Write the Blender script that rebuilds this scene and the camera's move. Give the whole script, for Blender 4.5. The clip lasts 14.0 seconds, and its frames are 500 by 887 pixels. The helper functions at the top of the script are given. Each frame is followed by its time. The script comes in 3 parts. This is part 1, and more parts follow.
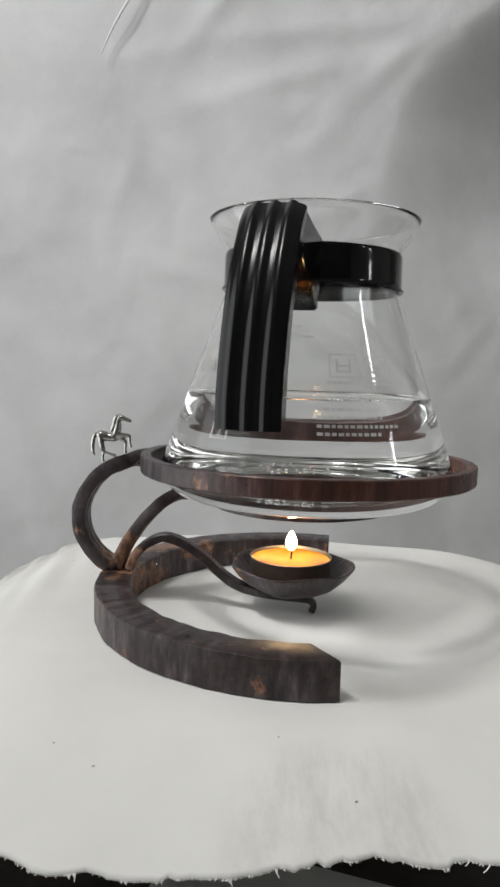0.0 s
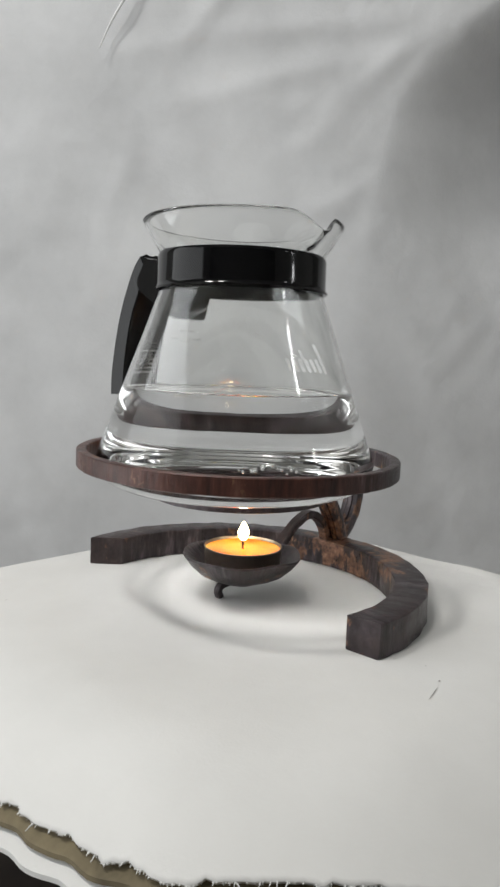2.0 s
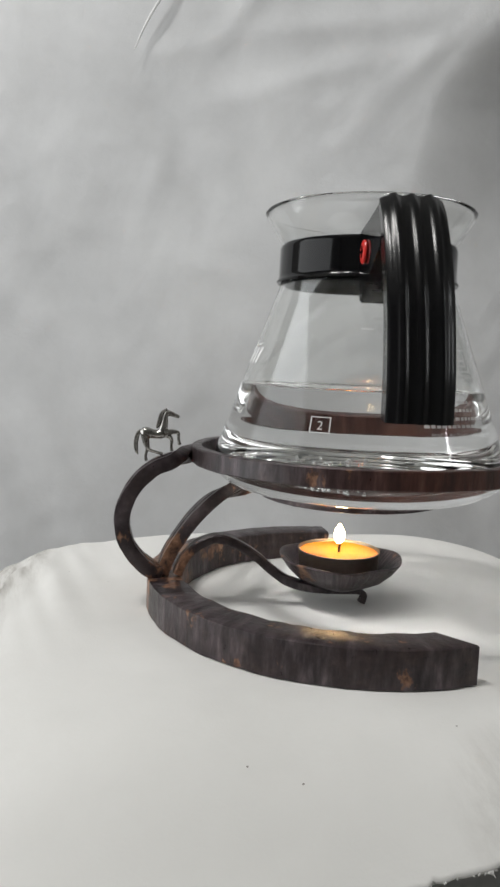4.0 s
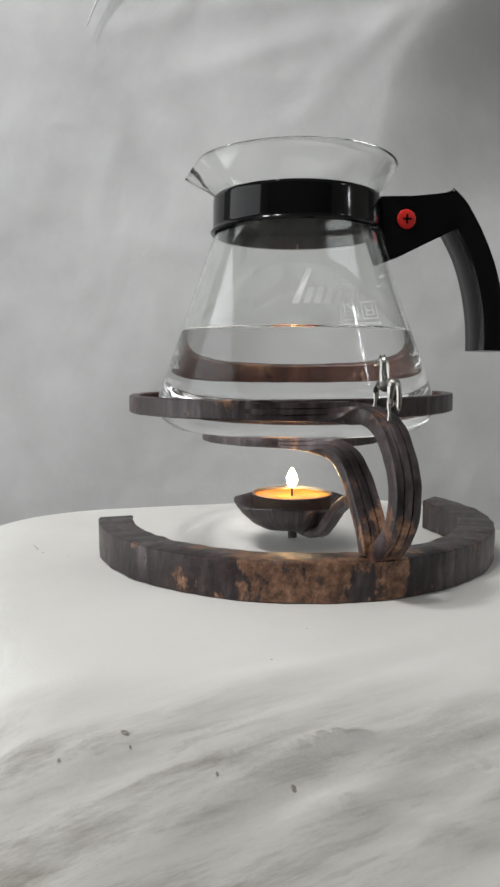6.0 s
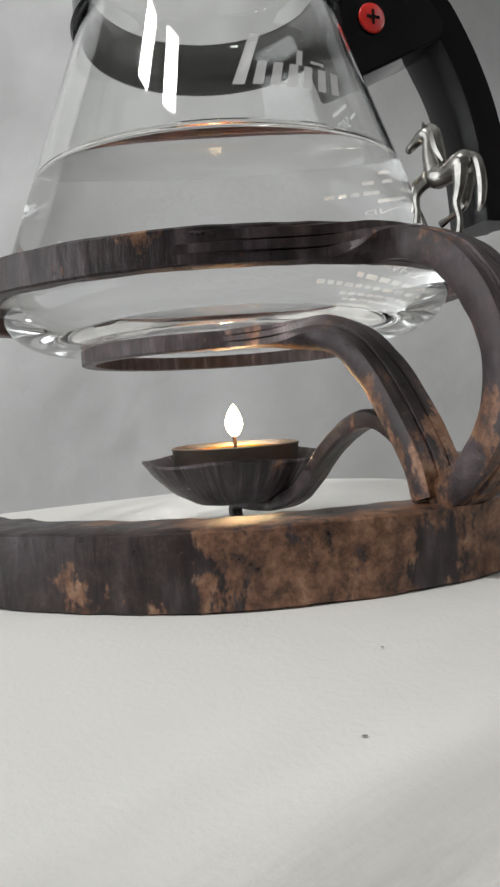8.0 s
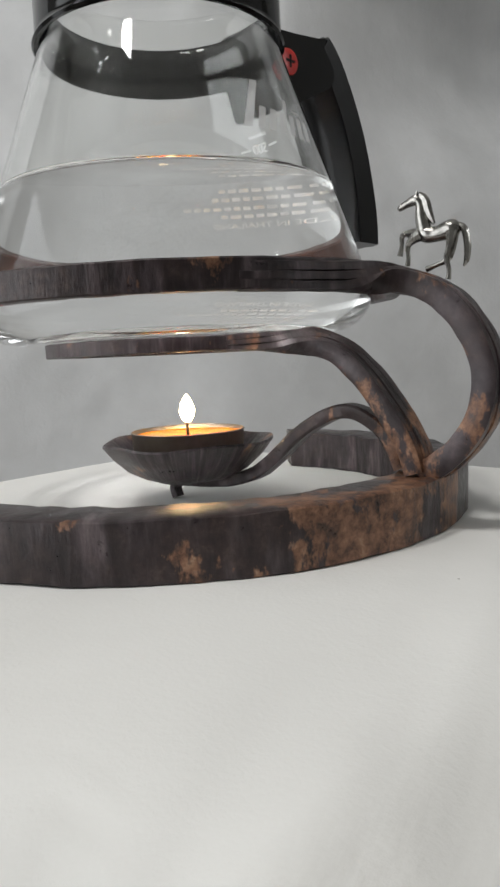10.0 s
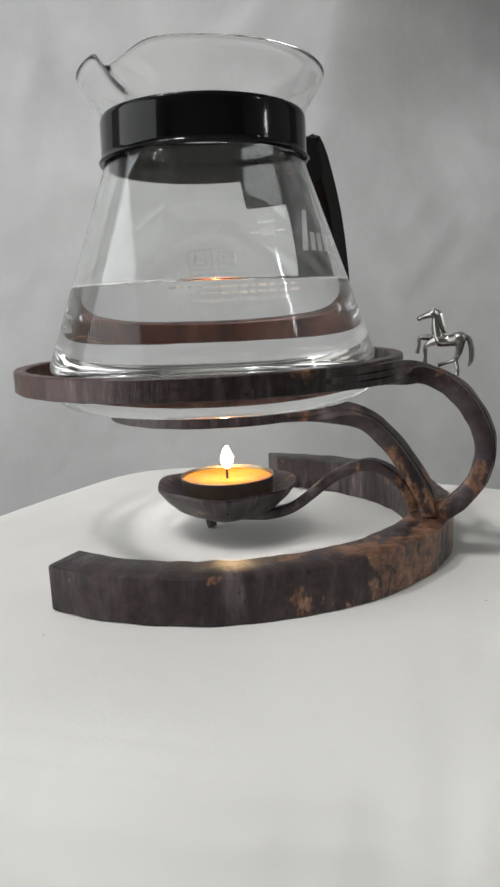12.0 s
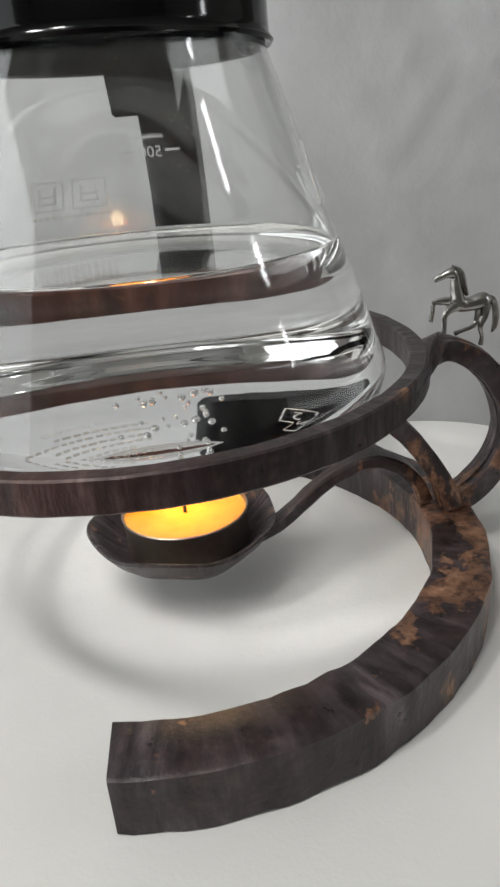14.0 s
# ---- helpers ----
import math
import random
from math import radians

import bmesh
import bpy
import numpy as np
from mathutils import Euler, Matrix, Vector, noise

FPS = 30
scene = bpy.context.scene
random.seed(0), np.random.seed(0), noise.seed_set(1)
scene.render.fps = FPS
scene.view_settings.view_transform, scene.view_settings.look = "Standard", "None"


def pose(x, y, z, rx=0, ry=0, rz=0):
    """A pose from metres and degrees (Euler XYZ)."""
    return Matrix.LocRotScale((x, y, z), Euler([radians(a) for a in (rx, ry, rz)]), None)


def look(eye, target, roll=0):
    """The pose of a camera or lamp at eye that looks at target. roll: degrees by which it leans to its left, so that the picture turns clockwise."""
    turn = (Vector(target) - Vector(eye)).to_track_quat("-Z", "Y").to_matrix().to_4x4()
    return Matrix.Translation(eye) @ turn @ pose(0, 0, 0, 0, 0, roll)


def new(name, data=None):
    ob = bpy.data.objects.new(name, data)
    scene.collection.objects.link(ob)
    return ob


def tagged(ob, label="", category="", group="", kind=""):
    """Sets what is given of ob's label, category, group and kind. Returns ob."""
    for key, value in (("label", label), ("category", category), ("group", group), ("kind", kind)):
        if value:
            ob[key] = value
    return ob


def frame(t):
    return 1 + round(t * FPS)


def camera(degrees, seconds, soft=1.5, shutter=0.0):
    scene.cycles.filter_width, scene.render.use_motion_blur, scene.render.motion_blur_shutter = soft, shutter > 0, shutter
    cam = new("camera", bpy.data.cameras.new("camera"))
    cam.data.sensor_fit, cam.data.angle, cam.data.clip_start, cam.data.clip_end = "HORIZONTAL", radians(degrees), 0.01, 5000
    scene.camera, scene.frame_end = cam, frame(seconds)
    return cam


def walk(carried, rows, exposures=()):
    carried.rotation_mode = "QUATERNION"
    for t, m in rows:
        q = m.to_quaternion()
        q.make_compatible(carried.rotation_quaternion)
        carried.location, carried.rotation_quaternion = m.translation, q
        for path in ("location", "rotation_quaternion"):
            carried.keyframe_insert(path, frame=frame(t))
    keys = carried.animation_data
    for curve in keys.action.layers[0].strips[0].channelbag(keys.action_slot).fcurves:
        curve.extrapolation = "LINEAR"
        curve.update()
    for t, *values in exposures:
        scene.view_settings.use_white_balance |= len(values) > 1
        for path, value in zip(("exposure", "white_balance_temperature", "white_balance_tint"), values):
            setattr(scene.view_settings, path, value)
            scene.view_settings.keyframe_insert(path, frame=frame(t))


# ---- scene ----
# ------------------------------------------------------------------ camera
cam = camera(38.85, 14.0, soft=2.6, shutter=0.0)
# seconds, place, yaw, pitch, roll; the origin is the turntable's axis on the cloth
CAM = [
    (0.0, 0.0021, -0.3391, 0.1143, 2.64, -6.33, -1.71),
    (0.5, 0.0026, -0.3360, 0.1116, 1.67, -5.73, -0.45),
    (1.0, 0.0127, -0.3399, 0.1207, 1.79, -7.13, -0.00),
    (1.5, 0.0065, -0.3438, 0.1200, 1.24, -7.01, -0.76),
    (2.0, -0.0034, -0.3415, 0.1165, 1.93, -6.76, -2.22),
    (2.5, -0.0141, -0.3410, 0.1126, 4.10, -6.41, -2.83),
    (3.0, -0.0166, -0.3395, 0.1101, 4.90, -6.18, -2.80),
    (5.5, 0.0021, -0.3373, 0.1109, 2.19, -6.77, -1.02),
    (6.0, 0.0000, -0.3249, 0.0839, 2.27, -5.90, -0.23),
    (6.5, 0.0010, -0.3074, 0.0621, 1.01, -6.52, 0.83),
    (7.0, 0.0000, -0.2460, 0.0466, 3.76, -3.89, 4.23),
    (7.5, 0.0000, -0.1974, 0.0301, 1.73, -3.73, 6.29),
    (8.0, -0.0001, -0.1993, 0.0362, -2.88, -2.89, 3.69),
    (8.5, -0.0002, -0.1961, 0.0352, -4.25, -3.44, 3.31),
    (8.7, 0.0000, -0.1976, 0.0369, -4.87, -4.55, 3.59),
    (10.8, 0.0000, -0.2599, 0.0687, -4.77, -8.03, 1.85),
    (11.0, -0.0001, -0.2689, 0.0760, -3.31, -8.54, 1.19),
    (11.5, 0.0000, -0.2731, 0.0841, -0.74, -9.04, 1.55),
    (12.0, -0.0000, -0.2713, 0.0910, -1.62, -10.54, 2.17),
    (12.5, 0.0000, -0.2665, 0.0913, -4.29, -11.49, 3.28),
    (13.0, -0.0001, -0.2510, 0.0976, -1.57, -12.68, 4.33),
    (13.3, 0.0000, -0.2377, 0.1007, -6.21, -11.87, 5.96),
    (13.5, -0.0002, -0.2175, 0.1009, -5.75, -12.34, 6.25),
    (14.0, -0.0001, -0.1821, 0.1254, -5.32, -22.90, 4.42),
]
walk(cam, [(t, pose(x, y, z, 90 + p, r, w)) for t, x, y, z, w, p, r in CAM])

# turn of the turntable, seconds and degrees
TURN = [(0.0, -16.3), (0.5, 49.3), (1.0, 112.1), (1.5, 169.0), (2.0, 218.1), (2.5, 263.5), (3.0, 302.1), (5.5, 445.8), (6.0, 457.5), (6.5, 460.1), (7.0, 461.3), (7.5, 463.5), (8.0, 464.4), (8.5, 466.0), (8.7, 469.3), (10.8, 495.2), (11.0, 497.3), (11.5, 498.6), (12.0, 500.8), (12.5, 510.5), (13.0, 518.0), (13.3, 518.7), (13.5, 520.8), (14.0, 528.2)]


def turn_at(t):
    """Smooth turn of the table at t seconds."""
    k = TURN
    n = len(k)
    if t <= k[0][0]:
        return k[0][1]
    for i in range(n - 1):
        (a, p), (b, q) = k[i], k[i + 1]
        if t <= b:
            h = b - a
            m = (q - p) / h
            m0 = (q - k[i - 1][1]) / (b - k[i - 1][0]) if i else m
            m1 = (k[i + 2][1] - p) / (k[i + 2][0] - a) if i + 2 < n else m
            s = (t - a) / h
            return (p * (2 * s**3 - 3 * s**2 + 1) + h * m0 * (s**3 - 2 * s**2 + s)
                    + q * (3 * s**2 - 2 * s**3) + h * m1 * (s**3 - s**2))
    return k[-1][1]


# ------------------------------------------------------------------ light
world = bpy.data.worlds.new("world")
scene.world = world
world.use_nodes = True
world.node_tree.nodes["Background"].inputs[0].default_value = (0.8, 0.86, 1.0, 1)
world.node_tree.nodes["Background"].inputs[1].default_value = 0.3


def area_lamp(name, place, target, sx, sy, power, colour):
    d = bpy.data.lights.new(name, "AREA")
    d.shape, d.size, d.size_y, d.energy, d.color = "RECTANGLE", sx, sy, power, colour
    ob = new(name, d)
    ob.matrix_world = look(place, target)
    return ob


area_lamp("ceiling_lamp_light", (-0.70, -0.34, 1.45), (0, 0.1, 0), 0.15, 0.15, 7.6, (1.0, 0.985, 0.96))
area_lamp("ceiling_lamp_light", (-0.46, -0.56, 1.45), (0, 0.1, 0), 0.15, 0.15, 5.9, (1.0, 0.985, 0.96))
area_lamp("wall_lamp_light", (1.55, -0.46, 0.74), (0, 0, 0.15), 0.07, 0.12, 0.9, (0.96, 0.98, 1.0))
area_lamp("wall_lamp_light", (1.55, -0.46, 0.52), (0, 0, 0.15), 0.07, 0.12, 0.9, (0.96, 0.98, 1.0))
# broad unseen fill on the left, added to brighten the backdrop's lower left
area_lamp("left_fill_light", (-1.57, -0.24, 0.28), (0, -0.16, 0.28), 2.00, 1.90, 27, (0.95, 0.98, 1.0))
area_lamp("wall_lamp_light", (1.50, -0.62, 1.15), (0, 0, 0.15), 0.07, 0.24, 1.2, (0.96, 0.98, 1.0))
scene.view_settings.exposure = -0.06
# light is caught many times over in the filled carafe
scene.cycles.max_bounces, scene.cycles.glossy_bounces, scene.cycles.transmission_bounces = 20, 14, 20

# ------------------------------------------------------------------ materials


def material(name):
    m = bpy.data.materials.new(name)
    m.use_nodes = True
    nt = m.node_tree
    return m, nt, nt.nodes["Principled BSDF"]


def link(nt, a, b):
    nt.links.new(a, b)


def noise_node(nt, scale, detail=5, rough=0.6, stretch=None):
    co = nt.nodes.new("ShaderNodeTexCoord")
    tx = nt.nodes.new("ShaderNodeTexNoise")
    tx.inputs["Scale"].default_value = scale
    tx.inputs["Detail"].default_value = detail
    tx.inputs["Roughness"].default_value = rough
    if stretch:
        mp = nt.nodes.new("ShaderNodeMapping")
        mp.inputs["Scale"].default_value = stretch
        link(nt, co.outputs["Object"], mp.inputs["Vector"])
        link(nt, mp.outputs["Vector"], tx.inputs["Vector"])
    else:
        link(nt, co.outputs["Object"], tx.inputs["Vector"])
    return tx.outputs["Fac"]


def ramp(nt, fac, stops):
    r = nt.nodes.new("ShaderNodeValToRGB")
    e = r.color_ramp.elements
    while len(e) < len(stops):
        e.new(0.5)
    for el, (p, c) in zip(e, stops):
        el.position, el.color = p, (*c, 1)
    link(nt, fac, r.inputs["Fac"])
    return r.outputs["Color"]


def mixed(nt, fac, a, b, mode="MIX"):
    m = nt.nodes.new("ShaderNodeMix")
    m.data_type, m.blend_type = "RGBA", mode
    for sock, v in ((m.inputs[0], fac), (m.inputs[6], a), (m.inputs[7], b)):
        if isinstance(v, (int, float)):
            sock.default_value = v
        elif isinstance(v, tuple):
            sock.default_value = (*v, 1)
        else:
            link(nt, v, sock)
    return m.outputs[2]


def bump(nt, b, height, strength, distance, prior=None):
    n = nt.nodes.new("ShaderNodeBump")
    n.inputs["Strength"].default_value = strength
    n.inputs["Distance"].default_value = distance
    link(nt, height, n.inputs["Height"])
    if prior:
        link(nt, prior, n.inputs["Normal"])
    link(nt, n.outputs["Normal"], b.inputs["Normal"])
    return n.outputs["Normal"]


def iron():
    m, nt, b = material("forged_iron")
    co = nt.nodes.new("ShaderNodeTexCoord")
    sp = nt.nodes.new("ShaderNodeSeparateXYZ")
    link(nt, co.outputs["Object"], sp.inputs[0])
    # hammer marks run across the bars: noise drawn out along height and radius
    ang = nt.nodes.new("ShaderNodeMath")
    ang.operation = "ARCTAN2"
    link(nt, sp.outputs["Y"], ang.inputs[0])
    link(nt, sp.outputs["X"], ang.inputs[1])
    rad = nt.nodes.new("ShaderNodeVectorMath")
    rad.operation = "LENGTH"
    flat = nt.nodes.new("ShaderNodeMapping")
    flat.inputs["Scale"].default_value = (1, 1, 0)
    link(nt, co.outputs["Object"], flat.inputs["Vector"])
    link(nt, flat.outputs["Vector"], rad.inputs[0])
    round_ = nt.nodes.new("ShaderNodeCombineXYZ")
    for k, out in enumerate((ang.outputs[0], rad.outputs["Value"], sp.outputs["Z"])):
        link(nt, out, round_.inputs[k])
    long_ = nt.nodes.new("ShaderNodeMapping")
    long_.inputs["Scale"].default_value = (0.085, 0.22, 0.20)
    link(nt, round_.outputs[0], long_.inputs["Vector"])
    st = nt.nodes.new("ShaderNodeTexNoise")
    st.inputs["Scale"].default_value, st.inputs["Detail"].default_value, st.inputs["Roughness"].default_value = 210, 6, 0.62
    link(nt, long_.outputs["Vector"], st.inputs["Vector"])
    streak = st.outputs["Fac"]
    big = noise_node(nt, 34, 5, 0.6)
    fine = noise_node(nt, 230, 8, 0.70)
    dark = ramp(nt, streak, [(0.35, (0.008, 0.006, 0.007)), (0.46, (0.026, 0.019, 0.022)), (0.56, (0.064, 0.049, 0.055)), (0.70, (0.170, 0.136, 0.142))])
    brown = ramp(nt, fine, [(0.35, (0.014, 0.009, 0.009)), (0.55, (0.040, 0.024, 0.022)), (0.72, (0.090, 0.060, 0.052))])
    body = mixed(nt, ramp(nt, big, [(0.42, (0.15,) * 3), (0.60, (0.75,) * 3)]), dark, brown)
    rust = ramp(nt, fine, [(0.36, (0.045, 0.026, 0.020)), (0.46, (0.135, 0.066, 0.040)), (0.58, (0.26, 0.135, 0.080)), (0.72, (0.42, 0.27, 0.18))])
    # rust is thickest round the welded joint of the arms
    d = nt.nodes.new("ShaderNodeVectorMath")
    d.operation = "DISTANCE"
    d.inputs[1].default_value = (-0.0858, -0.002, 0.010)
    tall = nt.nodes.new("ShaderNodeMapping")
    tall.inputs["Scale"].default_value = (1.0, 1.0, 1.4)
    link(nt, co.outputs["Object"], tall.inputs["Vector"])
    link(nt, tall.outputs["Vector"], d.inputs[0])
    near = ramp(nt, d.outputs["Value"], [(0.020, (0.52,) * 3), (0.036, (0.45,) * 3), (0.054, (0.22,) * 3), (0.090, (0.10,) * 3)])
    patch = noise_node(nt, 80, 5, 0.65, (1.0, 1.0, 0.6))
    add = nt.nodes.new("ShaderNodeMath")
    add.operation = "ADD"
    link(nt, ramp(nt, patch, [(0.30, (0, 0, 0)), (0.70, (1, 1, 1))]), add.inputs[0])
    link(nt, near, add.inputs[1])
    amount = ramp(nt, add.outputs[0], [(0.90, (0, 0, 0)), (1.0, (1, 1, 1))])
    # the carrying ring has a red-brown skin on the far side from the arms
    rx = nt.nodes.new("ShaderNodeMapRange")
    rx.inputs[1].default_value, rx.inputs[2].default_value = -0.035, 0.02
    link(nt, sp.outputs["X"], rx.inputs[0])
    rz = nt.nodes.new("ShaderNodeMapRange")
    rz.inputs[1].default_value, rz.inputs[2].default_value = 0.058, 0.063
    link(nt, sp.outputs["Z"], rz.inputs[0])
    both = nt.nodes.new("ShaderNodeMath")
    both.operation = "MULTIPLY"
    link(nt, rx.outputs[0], both.inputs[0])
    link(nt, rz.outputs[0], both.inputs[1])
    red = ramp(nt, streak, [(0.3, (0.030, 0.013, 0.010)), (0.55, (0.085, 0.031, 0.022)), (0.75, (0.16, 0.075, 0.055))])
    skin = mixed(nt, both.outputs[0], body, red)
    link(nt, mixed(nt, amount, skin, rust), b.inputs["Base Color"])
    link(nt, ramp(nt, fine, [(0.3, (0.25,) * 3), (0.8, (0.55,) * 3)]), b.inputs["Roughness"])
    b.inputs["Metallic"].default_value = 0.2
    n = bump(nt, b, big, 0.35, 0.002)
    n = bump(nt, b, streak, 0.45, 0.0010, n)
    bump(nt, b, fine, 0.4, 0.0006, n)
    return m


def glass(name, ior):
    m, nt, b = material(name)
    b.inputs["Base Color"].default_value = (0.985, 0.992, 0.985, 1)
    b.inputs["Roughness"].default_value = 0.0
    b.inputs["IOR"].default_value = ior
    b.inputs["Transmission Weight"].default_value = 1.0
    return m


def clear(name, ior):
    """Where two clear bodies touch: the index is that of the inner one over the outer one."""
    m, nt, b = material(name)
    g = nt.nodes.new("ShaderNodeBsdfGlass")
    g.inputs["Color"].default_value = (0.99, 0.995, 0.99, 1)
    g.inputs["Roughness"].default_value = 0.0
    g.inputs["IOR"].default_value = ior
    link(nt, g.outputs[0], nt.nodes["Material Output"].inputs["Surface"])
    nt.nodes.remove(b)
    return m


def plain(name, colour, rough, metal=0.0, grain=0.0, scale=300):
    m, nt, b = material(name)
    fac = noise_node(nt, scale, 4)
    lo = tuple(c * (1 - grain) for c in colour)
    hi = tuple(min(1, c * (1 + grain)) for c in colour)
    link(nt, ramp(nt, fac, [(0.3, lo), (0.7, hi)]), b.inputs["Base Color"])
    b.inputs["Roughness"].default_value = rough
    b.inputs["Metallic"].default_value = metal
    return m


def cotton():
    m, nt, b = material("white_cotton")
    soft = noise_node(nt, 9, 5, 0.55)
    weave = noise_node(nt, 900, 3, 0.6)
    col = ramp(nt, soft, [(0.3, (0.66, 0.655, 0.635)), (0.6, (0.74, 0.735, 0.715))])
    # grey smudges on the side that hangs longest, its shade painted in with them
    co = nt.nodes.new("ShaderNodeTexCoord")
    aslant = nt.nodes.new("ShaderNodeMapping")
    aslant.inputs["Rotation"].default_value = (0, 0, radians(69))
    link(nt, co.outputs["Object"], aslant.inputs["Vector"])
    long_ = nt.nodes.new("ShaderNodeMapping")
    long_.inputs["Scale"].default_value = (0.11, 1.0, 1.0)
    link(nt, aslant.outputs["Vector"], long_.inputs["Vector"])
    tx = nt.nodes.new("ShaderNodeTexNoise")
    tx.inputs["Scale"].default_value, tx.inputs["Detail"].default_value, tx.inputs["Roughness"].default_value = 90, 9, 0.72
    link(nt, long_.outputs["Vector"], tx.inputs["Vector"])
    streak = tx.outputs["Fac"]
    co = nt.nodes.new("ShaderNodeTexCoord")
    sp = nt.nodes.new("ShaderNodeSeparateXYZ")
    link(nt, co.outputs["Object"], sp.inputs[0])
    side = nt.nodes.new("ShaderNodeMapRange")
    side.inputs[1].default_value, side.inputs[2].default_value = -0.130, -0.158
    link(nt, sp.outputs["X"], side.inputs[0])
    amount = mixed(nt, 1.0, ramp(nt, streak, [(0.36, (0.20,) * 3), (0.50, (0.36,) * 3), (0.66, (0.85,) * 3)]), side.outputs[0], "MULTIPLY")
    # a faint worn patch near the frayed edge
    far = nt.nodes.new("ShaderNodeVectorMath")
    far.operation = "DISTANCE"
    far.inputs[1].default_value = (0.066, -0.146, -0.012)
    link(nt, co.outputs["Object"], far.inputs[0])
    worn = mixed(nt, 1.0, ramp(nt, streak, [(0.40, (0.03,) * 3), (0.62, (0.26,) * 3)]), ramp(nt, far.outputs["Value"], [(0.024, (1, 1, 1)), (0.036, (0, 0, 0))]), "MULTIPLY")
    amount = mixed(nt, 1.0, amount, worn, "ADD")
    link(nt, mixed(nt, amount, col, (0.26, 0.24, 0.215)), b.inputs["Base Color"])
    b.inputs["Roughness"].default_value = 0.95
    b.inputs["Specular IOR Level"].default_value = 0.1
    n = bump(nt, b, soft, 0.3, 0.006)
    bump(nt, b, weave, 0.25, 0.0004, n)
    return m


def backdrop_mat():
    m, nt, b = material("grey_backdrop_cloth")
    big = noise_node(nt, 4.5, 5, 0.5)
    mid = noise_node(nt, 28, 6, 0.65)
    fine = noise_node(nt, 420, 3, 0.6)
    a = ramp(nt, big, [(0.3, (0.52, 0.527, 0.533)), (0.5, (0.61, 0.617, 0.625)), (0.7, (0.68, 0.687, 0.692))])
    c = mixed(nt, 0.18, a, ramp(nt, mid, [(0.3, (0.45, 0.455, 0.46)), (0.7, (0.72, 0.725, 0.73))]))
    link(nt, c, b.inputs["Base Color"])
    b.inputs["Roughness"].default_value = 0.9
    b.inputs["Specular IOR Level"].default_value = 0.15
    n = bump(nt, b, mid, 0.25, 0.006)
    bump(nt, b, fine, 0.2, 0.0005, n)
    return m


def flame_mat():
    m, nt, b = material("candle_flame")
    co = nt.nodes.new("ShaderNodeTexCoord")
    sp = nt.nodes.new("ShaderNodeSeparateXYZ")
    link(nt, co.outputs["Object"], sp.inputs[0])
    mr = nt.nodes.new("ShaderNodeMapRange")
    mr.inputs[1].default_value, mr.inputs[2].default_value = 0.0155, 0.0275
    link(nt, sp.outputs["Z"], mr.inputs[0])
    col = ramp(nt, mr.outputs[0], [(0.0, (1.0, 0.42, 0.10)), (0.3, (1.0, 0.72, 0.38)), (0.75, (1.0, 0.66, 0.30)), (1.0, (1.0, 0.45, 0.12))])
    b.inputs["Base Color"].default_value = (0, 0, 0, 1)
    link(nt, col, b.inputs["Emission Color"])
    b.inputs["Emission Strength"].default_value = 72
    return m


def wax_mat():
    m, nt, b = material("molten_wax")
    fac = noise_node(nt, 120, 3)
    # the flame's glow inside the wax is put into this bright orange
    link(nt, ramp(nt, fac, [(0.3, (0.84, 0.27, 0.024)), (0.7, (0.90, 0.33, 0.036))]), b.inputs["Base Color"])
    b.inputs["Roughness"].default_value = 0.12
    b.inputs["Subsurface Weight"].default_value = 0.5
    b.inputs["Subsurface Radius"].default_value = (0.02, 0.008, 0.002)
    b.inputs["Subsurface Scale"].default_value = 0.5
    return m


IRON, GLASS, WATER = iron(), glass("clear_glass", 1.47), glass("clear_water", 1.33)
AIR = clear("air_in_water", 1 / 1.33)
WET_GLASS = glass("glass_over_water", 1.34)
BLACK = plain("black_plastic", (0.003, 0.003, 0.0035), 0.09, 0, 0.15, 200)
BLACK_MATT = plain("worn_black_plastic", (0.004, 0.004, 0.0045), 0.20, 0, 0.2, 400)
for black in (BLACK, BLACK_MATT):
    black.node_tree.nodes["Principled BSDF"].inputs["Specular IOR Level"].default_value = 0.22
RED = plain("red_plastic", (0.55, 0.02, 0.015), 0.3, 0, 0.1)
WHITE_INK = plain("white_ink", (0.80, 0.80, 0.80), 0.5, 0, 0.05)
WHITE_INK.node_tree.nodes["Principled BSDF"].inputs["Alpha"].default_value = 0.68
SILVER = plain("pewter", (0.36, 0.35, 0.33), 0.22, 1.0, 0.3, 500)
ALU = plain("thin_aluminium", (0.28, 0.24, 0.20), 0.35, 0.9, 0.1)
WICK = plain("charred_wick", (0.02, 0.012, 0.008), 0.9, 0, 0.3)
COTTON, BACK, FLAME, WAX = cotton(), backdrop_mat(), flame_mat(), wax_mat()
PALEPAINT = plain("pale_wall_paint", (0.70, 0.70, 0.68), 0.9, 0, 0.06, 8)
WALLPAINT = plain("dull_wall_paint", (0.28, 0.28, 0.27), 0.9, 0, 0.06, 8)
FLOORMAT = plain("pale_brown_floor", (0.26, 0.215, 0.17), 0.6, 0, 0.3, 12)
TABLEMAT = plain("dark_table_wood", (0.045, 0.033, 0.026), 0.5, 0, 0.35, 30)
BOARDMAT = plain("grey_board", (0.46, 0.46, 0.44), 0.6, 0, 0.2, 25)
DARKWOOD = plain("dark_brown_wood", (0.035, 0.026, 0.02), 0.5, 0, 0.4, 60)
STAIN = plain("dark_stain", (0.27, 0.255, 0.235), 0.9, 0, 0.4, 900)
BACKING = plain("olive_backing", (0.16, 0.13, 0.075), 0.8, 0, 0.3, 90)
CABLE = plain("white_cable", (0.8, 0.8, 0.8), 0.4, 0, 0.03)

# ------------------------------------------------------------------ mesh helpers


